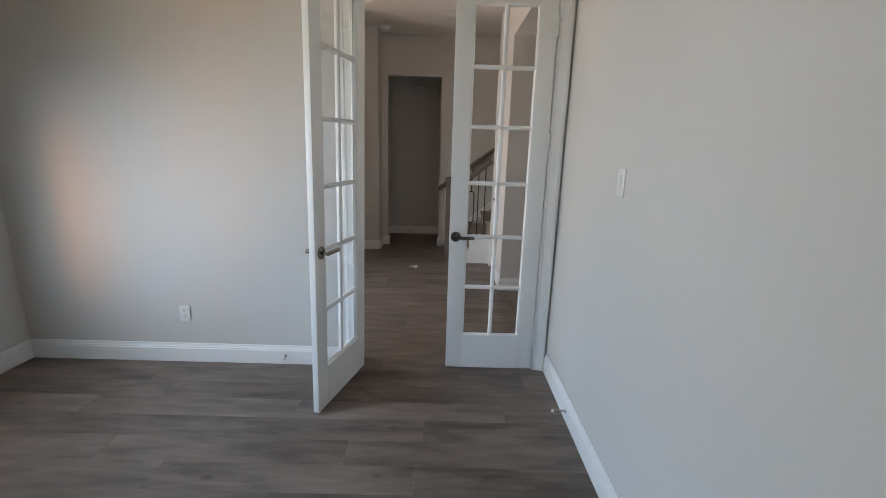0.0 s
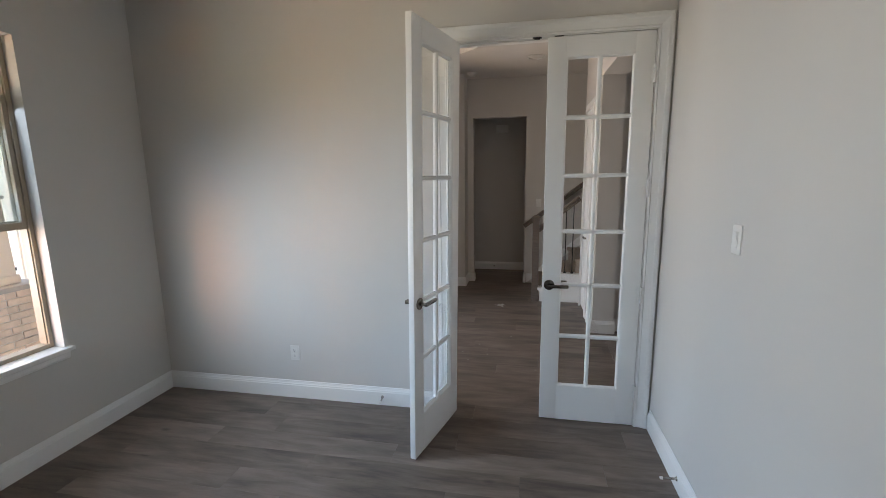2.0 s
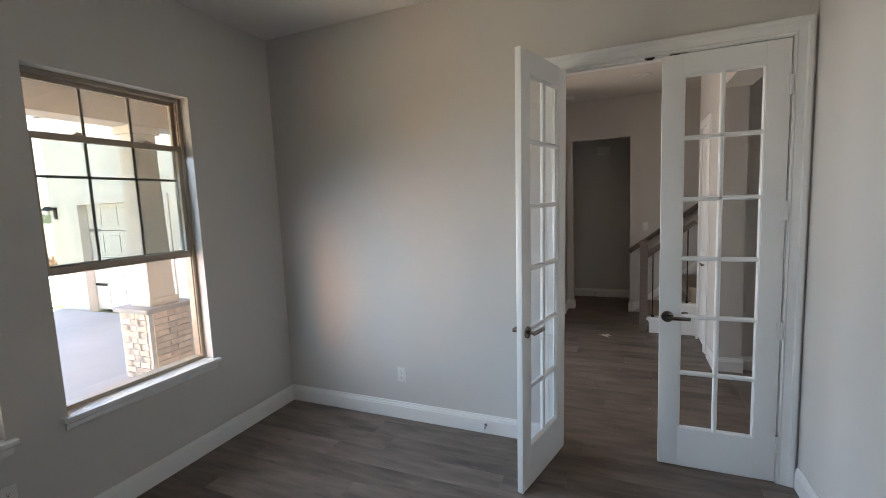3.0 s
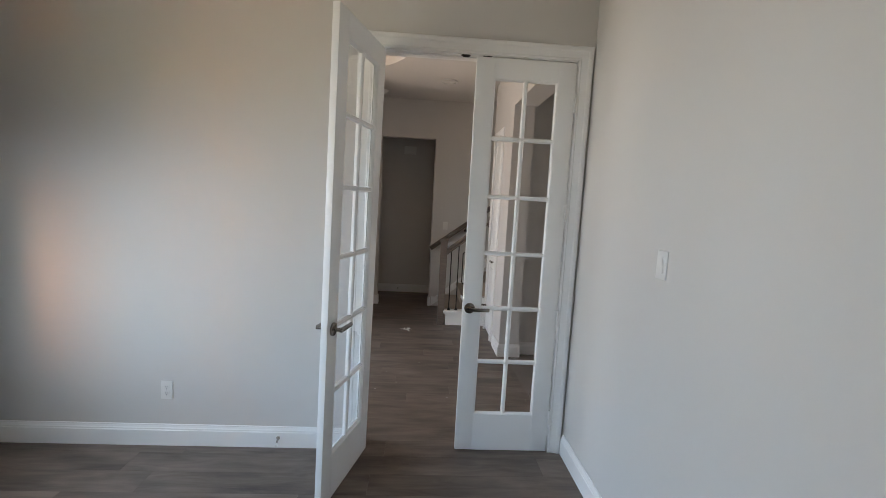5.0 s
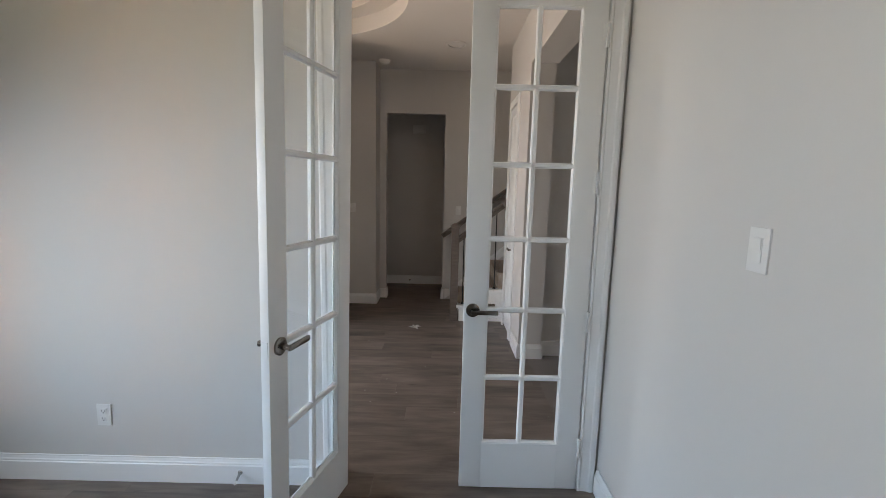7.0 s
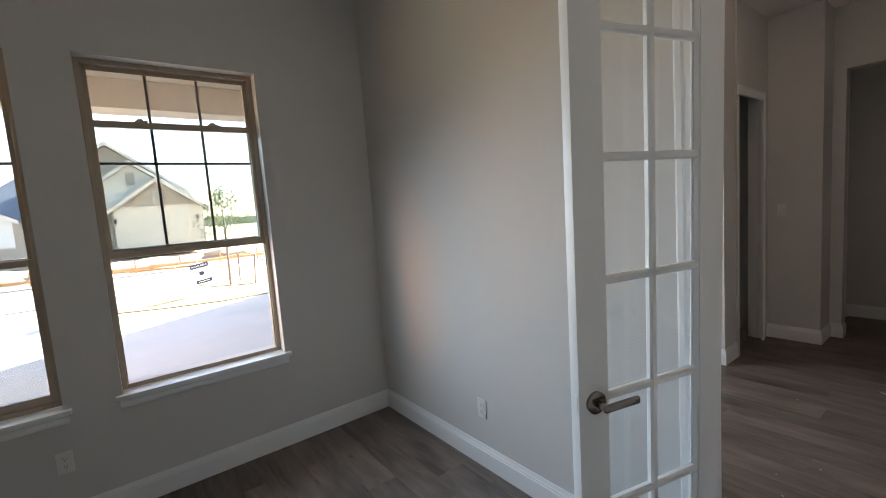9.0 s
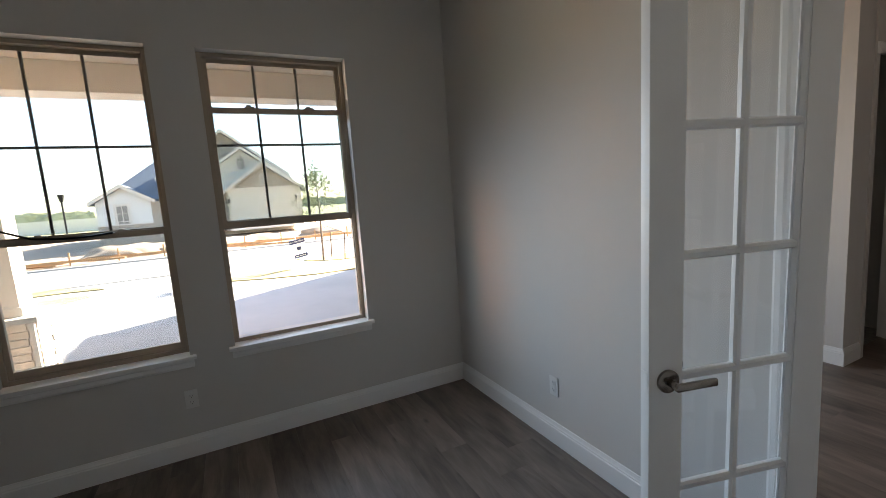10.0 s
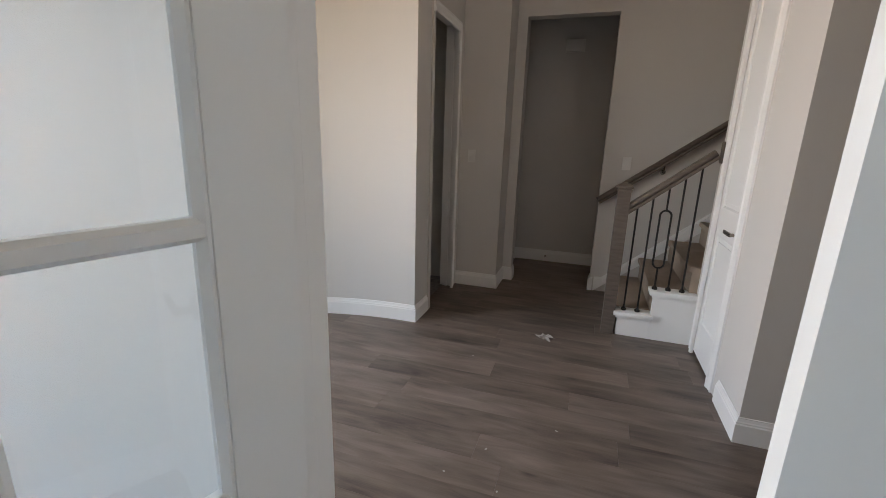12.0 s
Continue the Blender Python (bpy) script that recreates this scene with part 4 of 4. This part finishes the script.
def porch_column(y):
    ob = thing("porch_column", pose(-4.40, y, -0.06), "tan square porch column on a brick pedestal", "column", "porch columns")
    b, hgt = 0.25, 0.72
    part("pedestal_core", boxes((-b + 0.012, b - 0.012, -b + 0.012, b - 0.012, 0, hgt)), MORTAR, ob, "mortar core")
    me = mesh_of("brick", boxes((-0.095, 0.095, -0.03, 0.03, -0.0285, 0.0285), bevel=0.004), BRICK)
    for c in range(11):
        z = 0.033 + c * 0.0655
        off = 0.0 if c % 2 else 0.1
        for f in range(4):
            for k in range(3):
                p = -b + 0.095 + k * 0.2 - off * (1 if k else 0) + (0.0 if k < 2 or c % 2 else 0.0)
                if p + 0.095 > b:
                    p = b - 0.095
                br = new("brick", me)
                br.parent = ob
                br.matrix_local = pose(0, 0, 0, 0, 0, 90 * f) @ Matrix.Translation((p * 0.8, -b + 0.03, z)) @ Matrix.Diagonal((0.78, 1, 1, 1))
    part("cap", boxes((-b - 0.03, b + 0.03, -b - 0.03, b + 0.03, hgt, hgt + 0.05), bevel=0.012), CONCRETE, ob, "cast stone cap")
    part("shaft_base", boxes((-0.16, 0.16, -0.16, 0.16, hgt + 0.05, hgt + 0.13), bevel=0.01), COLUMN, ob)
    bm = bmesh.new()
    bmesh.ops.create_cone(bm, cap_ends=True, segments=4, radius1=0.14 * 1.414, radius2=0.115 * 1.414, depth=2.58 - hgt - 0.13, matrix=Matrix.Translation((0, 0, (hgt + 0.13 + 2.58) / 2)) @ pose(0, 0, 0, 0, 0, 45))
    part("shaft", bm, COLUMN, ob)
    part("capital", boxes((-0.15, 0.15, -0.15, 0.15, 2.58, 2.66), bevel=0.01), COLUMN, ob)


porch_column(4.22)
porch_column(0.62)


def gable_roof(bm, x0, x1, y0, y1, z, ridge, axis, over=0.4):
    """Gable roof over a rectangle; axis is the ridge's direction."""
    x0, x1, y0, y1 = x0 - over, x1 + over, y0 - over, y1 + over
    if axis == "x":
        m = (y0 + y1) / 2
        prof = [[(x, y0, z), (x, y1, z), (x, m, ridge)] for x in (x0, x1)]
    else:
        m = (x0 + x1) / 2
        prof = [[(x0, y, z), (x1, y, z), (m, y, ridge)] for y in (y0, y1)]
    a, b = [[bm.verts.new(p) for p in r] for r in prof]
    for i in range(3):
        bm.faces.new((a[i], a[(i + 1) % 3], b[(i + 1) % 3], b[i]))
    bm.faces.new(a)
    bm.faces.new(b[::-1])
    bmesh.ops.recalc_face_normals(bm, faces=bm.faces[:])
    return bm


# own garage wing with doors towards the drive
gw = thing("garage_wing", pose(0, 0, 0), "cream stucco garage wing with almond doors", "garage")
GY, GX0, GX1 = 6.35, -10.75, -2.6
doors = [(-9.75, -7.15), (-6.55, -3.95)]
DZ = 1.95
bm = boxes((GX0, doors[0][0], GY, GY + 0.3, GZ - 0.1, 3.75), (doors[0][1], doors[1][0], GY, GY + 0.3, GZ - 0.1, 3.75), (doors[1][1], GX1, GY, GY + 0.3, GZ - 0.1, 3.75), (doors[0][0], doors[0][1], GY, GY + 0.3, DZ, 3.75), (doors[1][0], doors[1][1], GY, GY + 0.3, DZ, 3.75), (GX0, GX0 + 0.3, GY + 0.3, 13, GZ - 0.1, 3.75), (GX0 + 0.3, GX1, 12.7, 13, GZ - 0.1, 3.75))
part("wall", bm, STUCCO, gw, "cream stucco wall")
part("roof", gable_roof(bmesh.new(), GX0, GX1, GY, 13, 3.75, 6.1, "x", 0.1), ROOFM, gw, "grey shingle roof")
for a, b in doors:
    d = part("garage_door", boxes(*[(a, b, GY + 0.14, GY + 0.18, GZ + i * (DZ - GZ) / 4 + 0.004, GZ + (i + 1) * (DZ - GZ) / 4 - 0.004) for i in range(4)], bevel=0.004), GARAGE, gw, "almond sectional garage door")
    part("trim", boxes((a - 0.1, a + 0.012, GY - 0.03, GY + 0.134, GZ, DZ + 0.1), (b - 0.012, b + 0.1, GY - 0.03, GY + 0.134, GZ, DZ + 0.1), (a + 0.012, b - 0.012, GY - 0.03, GY + 0.134, DZ - 0.012, DZ + 0.1)), COLUMN, gw)
    for i in range(4):
        for k in range(5):
            pw = (b - a) / 5
            z0 = GZ + i * (DZ - GZ) / 4
            part("panel", boxes((a + k * pw + 0.06, a + (k + 1) * pw - 0.06, GY + 0.128, GY + 0.14, z0 + 0.1, z0 + (DZ - GZ) / 4 - 0.1), bevel=0.005), GARAGE, d)
    for x in (a + 0.03, b - 0.41):
        for z in (0.30, 1.42):
            part("strap_hinge", boxes((x, x + 0.38, GY + 0.118, GY + 0.128, z - 0.025, z + 0.025), bevel=0.004), IRON, d, "black strap hinge")
    for x in ((a + b) / 2 - 0.07, (a + b) / 2 + 0.05):
        part("pull_handle", boxes((x, x + 0.03, GY + 0.105, GY + 0.125, 0.55, 0.80), bevel=0.008), IRON, d, "black pull handle")
ob = thing("coach_lamp", pose(GX0 + 0.2, GY, 1.80), "dark metal coach lamp on the garage wall", "wall lamp")
part("back_plate", boxes((-0.05, 0.05, -0.02, 0, -0.12, 0.12)), IRON, ob)
bm = rod(bmesh.new(), (0, 0, 0.08), (0, -0.14, 0.14), 0.012)
bmesh.ops.create_cone(bm, cap_ends=True, segments=16, radius1=0.14, radius2=0.03, depth=0.10, matrix=Matrix.Translation((0, -0.14, 0.10)))
part("shade", bm, IRON, ob)
part("bulb", rod(bmesh.new(), (0, -0.14, -0.04), (0, -0.14, 0.05), 0.04, 12), PLASTIC, ob)

# added, unseen pier on the porch: its sunlit orange face throws a warm patch indoors
pier = thing("bounce_pier", pose(-4.42, -1.55, -0.06), "unseen orange pier added to bounce sunlight onto the door wall", "pier")
part("shaft", boxes((-0.60, 0.45, -0.2, 0.2, 0, 2.15), bevel=0.01), BOUNCE, pier, "orange light-bouncing shaft")
part("cap", boxes((-0.64, 0.49, -0.24, 0.24, 2.15, 2.25), bevel=0.015), CONCRETE, pier, "cast stone cap")
hr2 = thing("house_roof", pose(0, 0, 0), "grey shingle roof over the house and porch", "roof")
part("roof", gable_roof(bmesh.new(), -4.7, 6.0, -6.0, 14, 3.8, 6.6, "y", 0.0), ROOFM, hr2)
part("fascia", boxes((-4.72, -4.60, -3.2, 6.3, 2.70, 3.80)), SOFFIT, hr2)


def prism(bm, x0, x1, pts):
    """Solid between x0 and x1 with an outline of (y, z) points."""
    a = [bm.verts.new((x0, y, z)) for y, z in pts]
    b = [bm.verts.new((x1, y, z)) for y, z in pts]
    n = len(pts)
    bm.faces.new(a)
    bm.faces.new(b[::-1])
    for i in range(n):
        bm.faces.new((a[i], a[(i + 1) % n], b[(i + 1) % n], b[i]))
    bmesh.ops.recalc_face_normals(bm, faces=bm.faces[:])
    return bm


def gable_block(ob, name, x0, x1, y0, y1, apex_y, eave, apex, mat, over=0.35):
    """Gabled block facing +x with a shingle roof and pale rake boards."""
    part(name, prism(bmesh.new(), x0, x1, [(y0, 0), (y1, 0), (y1, eave), (apex_y, apex), (y0, eave)]), mat, ob)
    for s, ye in ((-1, y0), (1, y1)):
        sl = (apex - eave) / abs(apex_y - ye)
        ey, ez = ye + s * over, eave - over * sl
        part("roof_slope", prism(bmesh.new(), x0 - 0.2, x1 + over, [(ey, ez + 0.03), (apex_y, apex + 0.03), (apex_y, apex + 0.22), (ey, ez + 0.22)]), ROOFM, ob, "grey shingle slope")
        part("rake_board", prism(bmesh.new(), x1 + over, x1 + over + 0.05, [(ey, ez), (apex_y, apex), (apex_y, apex + 0.20), (ey, ez + 0.20)]), COLUMN, ob, "pale rake board")


def far_house(x, y, z, label):
    """House across the street, its front towards +x: stone gable, stucco gable with the entry, garage gable, low side wing, hipped roof."""
    ob = thing("house", pose(x, y, z), label, "house")
    part("main_wall", boxes((-12, -1.4, -4.0, 6.6, -0.5, 2.6)), STUCCO, ob, "cream stucco wall")
    bm = bmesh.new()
    lo = [bm.verts.new(p) for p in ((-12.4, -4.3, 2.3), (-0.9, -4.3, 2.3), (-0.9, 7.2, 2.3), (-12.4, 7.2, 2.3))]
    hi = [bm.verts.new(p) for p in ((-6.2, 1.0, 6.95), (-6.2, 2.6, 6.95))]
    for f in ((lo[0], lo[1], hi[0]), (lo[1], lo[2], hi[1], hi[0]), (lo[2], lo[3], hi[1]), (lo[3], lo[0], hi[0], hi[1]), tuple(lo[::-1])):
        bm.faces.new(f)
    bmesh.ops.recalc_face_normals(bm, faces=bm.faces[:])
    part("main_roof", bm, ROOFM, ob, "blue-grey hipped shingle roof")
    gable_block(ob, "stone_gable", -5, -1.0, -0.9, 6.3, 2.67, 3.55, 6.25, FARBRICK, 0.3)
    gable_block(ob, "entry_gable", -4, -0.2, 1.05, 6.3, 3.65, 3.20, 5.10, STUCCO, 0.3)
    gable_block(ob, "garage_gable", -3, 1.0, 2.6, 6.95, 4.75, 2.42, 4.02, STUCCO, 0.3)
    gable_block(ob, "side_gable", -5, 0.0, -4.15, -1.5, -2.85, 2.20, 3.0, PALEWALL, 0.28)
    part("gable_panel", prism(bmesh.new(), 1.0, 1.04, [(2.95, 2.62), (6.6, 2.62), (4.75, 3.95)]), FARBRICK, ob, "brown brick gable panel")
    part("eave_band", boxes((1.0, 1.06, 2.6, 6.95, 2.46, 2.60)), COLUMN, ob, "pale trim band")
    for vy, vz, xf, w, h in ((3.62, 4.25, -0.2, 0.22, 0.36), (4.75, 3.10, 1.04, 0.16, 0.30)):
        vw = part("vent_window", boxes((xf, xf + 0.05, vy - w - 0.06, vy + w + 0.06, vz - h - 0.06, vz + h + 0.06)), COLUMN, ob, "pale vent surround")
        part("louvre", boxes(*[(xf + 0.05, xf + 0.065, vy - w, vy + w, vz - h + k * h / 4, vz - h + k * h / 4 + h / 5.5) for k in range(8)]), MUNTIN, vw, "dark louvre slats")
    d = part("garage_door", boxes(*[(1.0, 1.05, 2.72, 6.28, i * 0.53 + 0.008, (i + 1) * 0.53 - 0.008) for i in range(4)]), GARAGE, ob, "almond sectional garage door")
    for i in range(4):
        for k in range(8):
            y0 = 2.72 + k * 0.445
            part("panel", boxes((1.05, 1.062, y0 + 0.06, y0 + 0.385, i * 0.53 + 0.09, i * 0.53 + 0.44)), GARAGE, d)
    for yy, xf in ((1.25, -0.2), (2.66, 1.0), (6.62, 1.0)):
        part("coach_lamp", boxes((xf, xf + 0.12, yy - 0.06, yy + 0.06, 1.72, 1.98), bevel=0.025), IRON, ob, "dark coach lamp")
    arch = lambda c, w, z0, z1: [(c - w, z0), (c + w, z0), (c + w, z1)] + [(c + w * math.cos(k * math.pi / 8), z1 + 0.34 * math.sin(k * math.pi / 8)) for k in range(1, 8)] + [(c - w, z1)]
    part("entry_surround", prism(bmesh.new(), -0.2, -0.1, arch(1.87, 0.66, 0, 2.42)), FARBRICK, ob, "tan stone arch")
    ed = part("entry_door", prism(bmesh.new(), -0.1, -0.06, arch(1.87, 0.47, 0, 2.2)), RAILWOOD, ob, "brown arched entry door")
    part("door_glass", boxes((-0.06, -0.05, 1.62, 2.12, 1.2, 2.1)), MUNTIN, ed)
    for y0, y1, z0, z1, xf in ((-3.2, -2.65, 0.62, 1.98, 0.0), (0.15, 0.85, 0.75, 2.15, -1.0)):
        sw = part("window", boxes((xf, xf + 0.05, y0 - 0.12, y1 + 0.12, z0 - 0.1, z1 + 0.12)), COLUMN, ob, "pale window surround")
        for i in range(2):
            for k in range(3):
                wy, wz = (y1 - y0) / 2, (z1 - z0) / 3
                part("pane", boxes((xf + 0.05, xf + 0.06, y0 + i * wy + 0.02, y0 + (i + 1) * wy - 0.02, z0 + k * wz + 0.02, z0 + (k + 1) * wz - 0.02)), MUNTIN, sw, "dark window pane")
    part("stone_pier", boxes((-0.6, 0.02, -1.5, -0.9, -0.3, 2.15)), FARBRICK, ob, "tan brick corner pier")
    part("stone_skirt", boxes((0.0, 0.07, -4.15, -1.5, -0.4, 0.86)), FARBRICK, ob, "tan brick skirt")
    part("skirt_cap", boxes((0.0, 0.10, -4.18, -1.5, 0.86, 0.93)), COLUMN, ob)
    return ob


far_house(-30, 0, 0.1, "cream and tan house with blue-grey gable roofs across the street")

# sign by the drive
sg = thing("yard_sign", pose(-11.4, 4.15, GZ + 0.02, 11, 0, -8) @ Matrix.Diagonal((0.7, 0.72, 0.63, 1)), "leaning white yard sign with navy riders on a post", "sign")
part("post", boxes((-0.02, 0.02, -0.02, 0.02, 0, 1.35)), PLASTIC, sg)
part("board", boxes((0.025, 0.035, -0.22, 0.26, 0.62, 1.02)), PLASTIC, sg, "white sign board")
part("rider", boxes((0.036, 0.044, -0.26, 0.30, 1.05, 1.22)), NAVY, sg, "navy rider")
part("lower_rider", boxes((0.036, 0.044, -0.22, 0.26, 0.44, 0.58)), NAVY, sg, "navy lower board")
part("mark", boxes((0.036, 0.040, -0.05, 0.09, 0.76, 0.90), bevel=0.001), NAVY, sg, "dark mark")
txt = bpy.data.curves.new("rider_text", "FONT")
txt.body, txt.size, txt.align_x, txt.align_y, txt.extrude = "AVAILABLE", 0.10, "CENTER", "CENTER", 0.001
to = new("rider_text", txt)
to.data.materials.append(PLASTIC)
to.parent = sg
to.matrix_local = Matrix.Translation((0.046, 0.02, 1.135)) @ Matrix(((0, 0, 1, 0), (1, 0, 0, 0), (0, 1, 0, 0), (0, 0, 0, 1)))
for i in range(6):
    y = -0.16 + i * 0.06
    part("text_bar", boxes((0.044, 0.046, y, y + 0.04, 0.49, 0.53)), PLASTIC, sg)


def tree(x, y, h, seed, label):
    rg = random.Random(seed)
    ob = thing("tree", pose(x, y, GZ), label, "tree", "young trees")
    bm = rod(bmesh.new(), (0, 0, 0), (0.03, 0.02, h * 0.55), 0.035, 8, 0.022)
    rod(bm, (0.03, 0.02, h * 0.55), (0, 0, h * 0.95), 0.022, 6, 0.006)
    tips = []
    for i in range(16):
        z = h * rg.uniform(0.35, 0.9)
        a = rg.uniform(0, 6.28)
        ln = (1.05 - z / h) * h * 0.42
        tip = (math.cos(a) * ln, math.sin(a) * ln, z + ln * 0.8)
        rod(bm, (0.02, 0.01, z), tip, 0.010, 5, 0.003)
        tips.append((Vector((0.02, 0.01, z)), Vector(tip)))
    part("trunk", bm, BARK, ob, "slim trunk and limbs")
    vs, fs = [], []
    for p, q in tips:
        for k in range(60):
            c = p.lerp(q, rg.uniform(0.3, 1.1)) + Vector((rg.gauss(0, 0.10), rg.gauss(0, 0.10), rg.gauss(0, 0.12)))
            u = Vector((rg.gauss(0, 1), rg.gauss(0, 1), rg.gauss(0, 1))).normalized() * 0.035
            v = u.orthogonal().normalized() * 0.018
            n0 = len(vs)
            vs += [c - u, c + v, c + u, c - v]
            fs.append((n0, n0 + 1, n0 + 2, n0 + 3))
    me = bpy.data.meshes.new("crown")
    me.from_pydata(vs, [], fs)
    me.materials.append(LEAF)
    cr = new("crown", me)
    cr.parent = ob


tree(-12.3, 4.85, 2.9, 3, "young staked street tree with thin green crown")
tree(-24.0, 15.0, 3.4, 9, "young street tree with thin green crown")
for dx, dy in ((-0.5, 0.35), (0.35, 0.55)):
    ob = thing("tree_stake", pose(-12.3 + dx, 4.85 + dy, GZ), "thin dark tree stake with a tie wire", "stake", "tree stakes")
    part("stake", rod(bmesh.new(), (0, 0, 0), (dx * 0.1, dy * 0.1, 0.8), 0.02, 8), BARK, ob)
    part("wire", rod(bmesh.new(), (dx * 0.1, dy * 0.1, 0.78), (-dx, -dy, 1.1), 0.004, 5), IRON, ob)

# building lot clutter: dirt heaps, lumber, silt fence, far fence and tree line
rg = random.Random(11)
for i in range(12):
    x, y, r = rg.uniform(-24, -20.5), rg.uniform(-12, 12), rg.uniform(0.5, 1.4)
    bm = bmesh.new()
    bmesh.ops.create_icosphere(bm, subdivisions=3, radius=1.0)
    for v in bm.verts:
        k = noise.noise(v.co * 1.7 + Vector((i * 3.1, 0, 0)))
        v.co = Vector((v.co.x * r * (1 + 0.3 * k), v.co.y * r * 1.5 * (1 + 0.3 * k), max(-0.1, v.co.z) * r * 0.38 * (1 + 0.5 * k)))
    ob = solid("dirt_heap", bm, DIRT, "low heap of pale dirt on the building lot", "dirt heap", "thing", "dirt heaps", True)
    del ob["kind"]
    ob.location = (x, y, GZ)
for i in range(26):
    ob = solid("lumber_board", boxes((-0.05, 0.05, -1.3, 1.3, 0, 0.06)), LUMBER, "raw orange-brown board on the building lot", "board", "thing", "loose boards")
    del ob["kind"]
    ob.location = (rg.uniform(-21.5, -19.8), rg.uniform(-12, 13), GZ + rg.uniform(0.0, 0.12))
    ob.rotation_euler = (0, rg.uniform(-0.05, 0.05), rg.uniform(-0.5, 0.5))
fence = thing("site_fence", pose(-19.9, 0, GZ), "low orange-brown silt fence along the building lot", "fence")
for i in range(24):
    part("post", boxes((-0.025, 0.025, i * 1.5 - 18 - 0.025, i * 1.5 - 18 + 0.025, 0, 0.5)), LUMBER, fence)
part("board", boxes((0.025, 0.045, -18, 16.6, 0.12, 0.22)), LUMBER, fence)
solid("backdrop_wall", boxes((-75, -74.6, -120, -6, GZ - 0.1, 1.5)), STUCCO, "long low boundary wall in the distance", "wall")
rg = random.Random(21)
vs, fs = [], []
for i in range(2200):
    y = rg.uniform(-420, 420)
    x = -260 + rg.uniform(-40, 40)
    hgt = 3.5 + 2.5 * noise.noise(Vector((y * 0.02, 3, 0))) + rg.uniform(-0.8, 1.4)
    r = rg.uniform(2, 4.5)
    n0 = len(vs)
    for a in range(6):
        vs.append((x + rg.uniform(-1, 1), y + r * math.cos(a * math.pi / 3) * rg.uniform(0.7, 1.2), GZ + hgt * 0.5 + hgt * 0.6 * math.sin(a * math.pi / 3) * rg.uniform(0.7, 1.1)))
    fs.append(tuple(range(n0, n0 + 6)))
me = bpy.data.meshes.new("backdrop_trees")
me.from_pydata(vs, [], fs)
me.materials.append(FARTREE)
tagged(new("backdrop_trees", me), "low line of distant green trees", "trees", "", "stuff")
lp = thing("street_lamp", pose(-45, -9.5, GZ), "dark post-top street lamp far off", "street lamp")
part("pole", rod(bmesh.new(), (0, 0, 0), (0, 0, 3.2), 0.07, 8), IRON, lp)
part("lantern", rod(bmesh.new(), (0, 0, 3.2), (0, 0, 3.8), 0.14, 8, 0.24), IRON, lp)

# ---- floor of single planks ----
PW, PL, GAP = 0.178, 1.213, 0.0006
floor = solid("floor", boxes((WX - 0.10, 4.2, BY - 0.06, 8.90, -0.03, -0.012)), UNDER, "grey-brown oak-look plank floor", "floor")
JOINTS = {-1: 0.405, 0: 0.047, 1: 0.430, 2: 0.894, 3: 0.04, 12: -0.03, 13: -0.61}
shared = {}


def plank(x0, x1, y0, y1):
    x0, x1 = max(x0, WX - 0.10), min(x1, 3.5)
    y0, y1 = max(y0, BY - 0.05), min(y1, 8.88)
    if x1 - x0 < 0.03 or y1 - y0 < 0.02:
        return
    key = (round(x1 - x0, 3), round(y1 - y0, 3))
    if key not in shared:
        a, b, e = (x1 - x0) / 2 - GAP / 2, (y1 - y0) / 2 - GAP / 2, 0.0005
        bm = bmesh.new()
        lo = [bm.verts.new((x, y, -0.010)) for x, y in ((-a, -b), (a, -b), (a, b), (-a, b))]
        mi = [bm.verts.new((x, y, -e)) for x, y in ((-a, -b), (a, -b), (a, b), (-a, b))]
        hi = [bm.verts.new((x, y, 0)) for x, y in ((-a + e, -b + e), (a - e, -b + e), (a - e, b - e), (-a + e, b - e))]
        for p, q in ((lo, mi), (mi, hi)):
            for i in range(4):
                bm.faces.new((p[i], p[(i + 1) % 4], q[(i + 1) % 4], q[i]))
        bm.faces.new(hi)
        shared[key] = mesh_of("plank", bm, FLOORWOOD)
    ob = new("plank", shared[key])
    ob.parent = floor
    ob.location = ((x0 + x1) / 2, (y0 + y1) / 2, 0)


rg = random.Random(4)
row0 = int((BY - 3.036) / PW) - 1
for k in range(row0, int((8.9 - 3.036) / PW) + 1):
    y0 = 3.036 + k * PW
    j = JOINTS.get(k, rg.uniform(0, PL))
    x = j - PL * 6
    while x < 3.5:
        if x + PL > WX - 0.1:
            plank(x, x + PL, y0, y0 + PW)
        x += PL
sheet("floor_side_room", -2.6, -0.93, 6.74, 7.62, 0.004, TILEM, "small dark mosaic tile floor", "floor", 0.003)
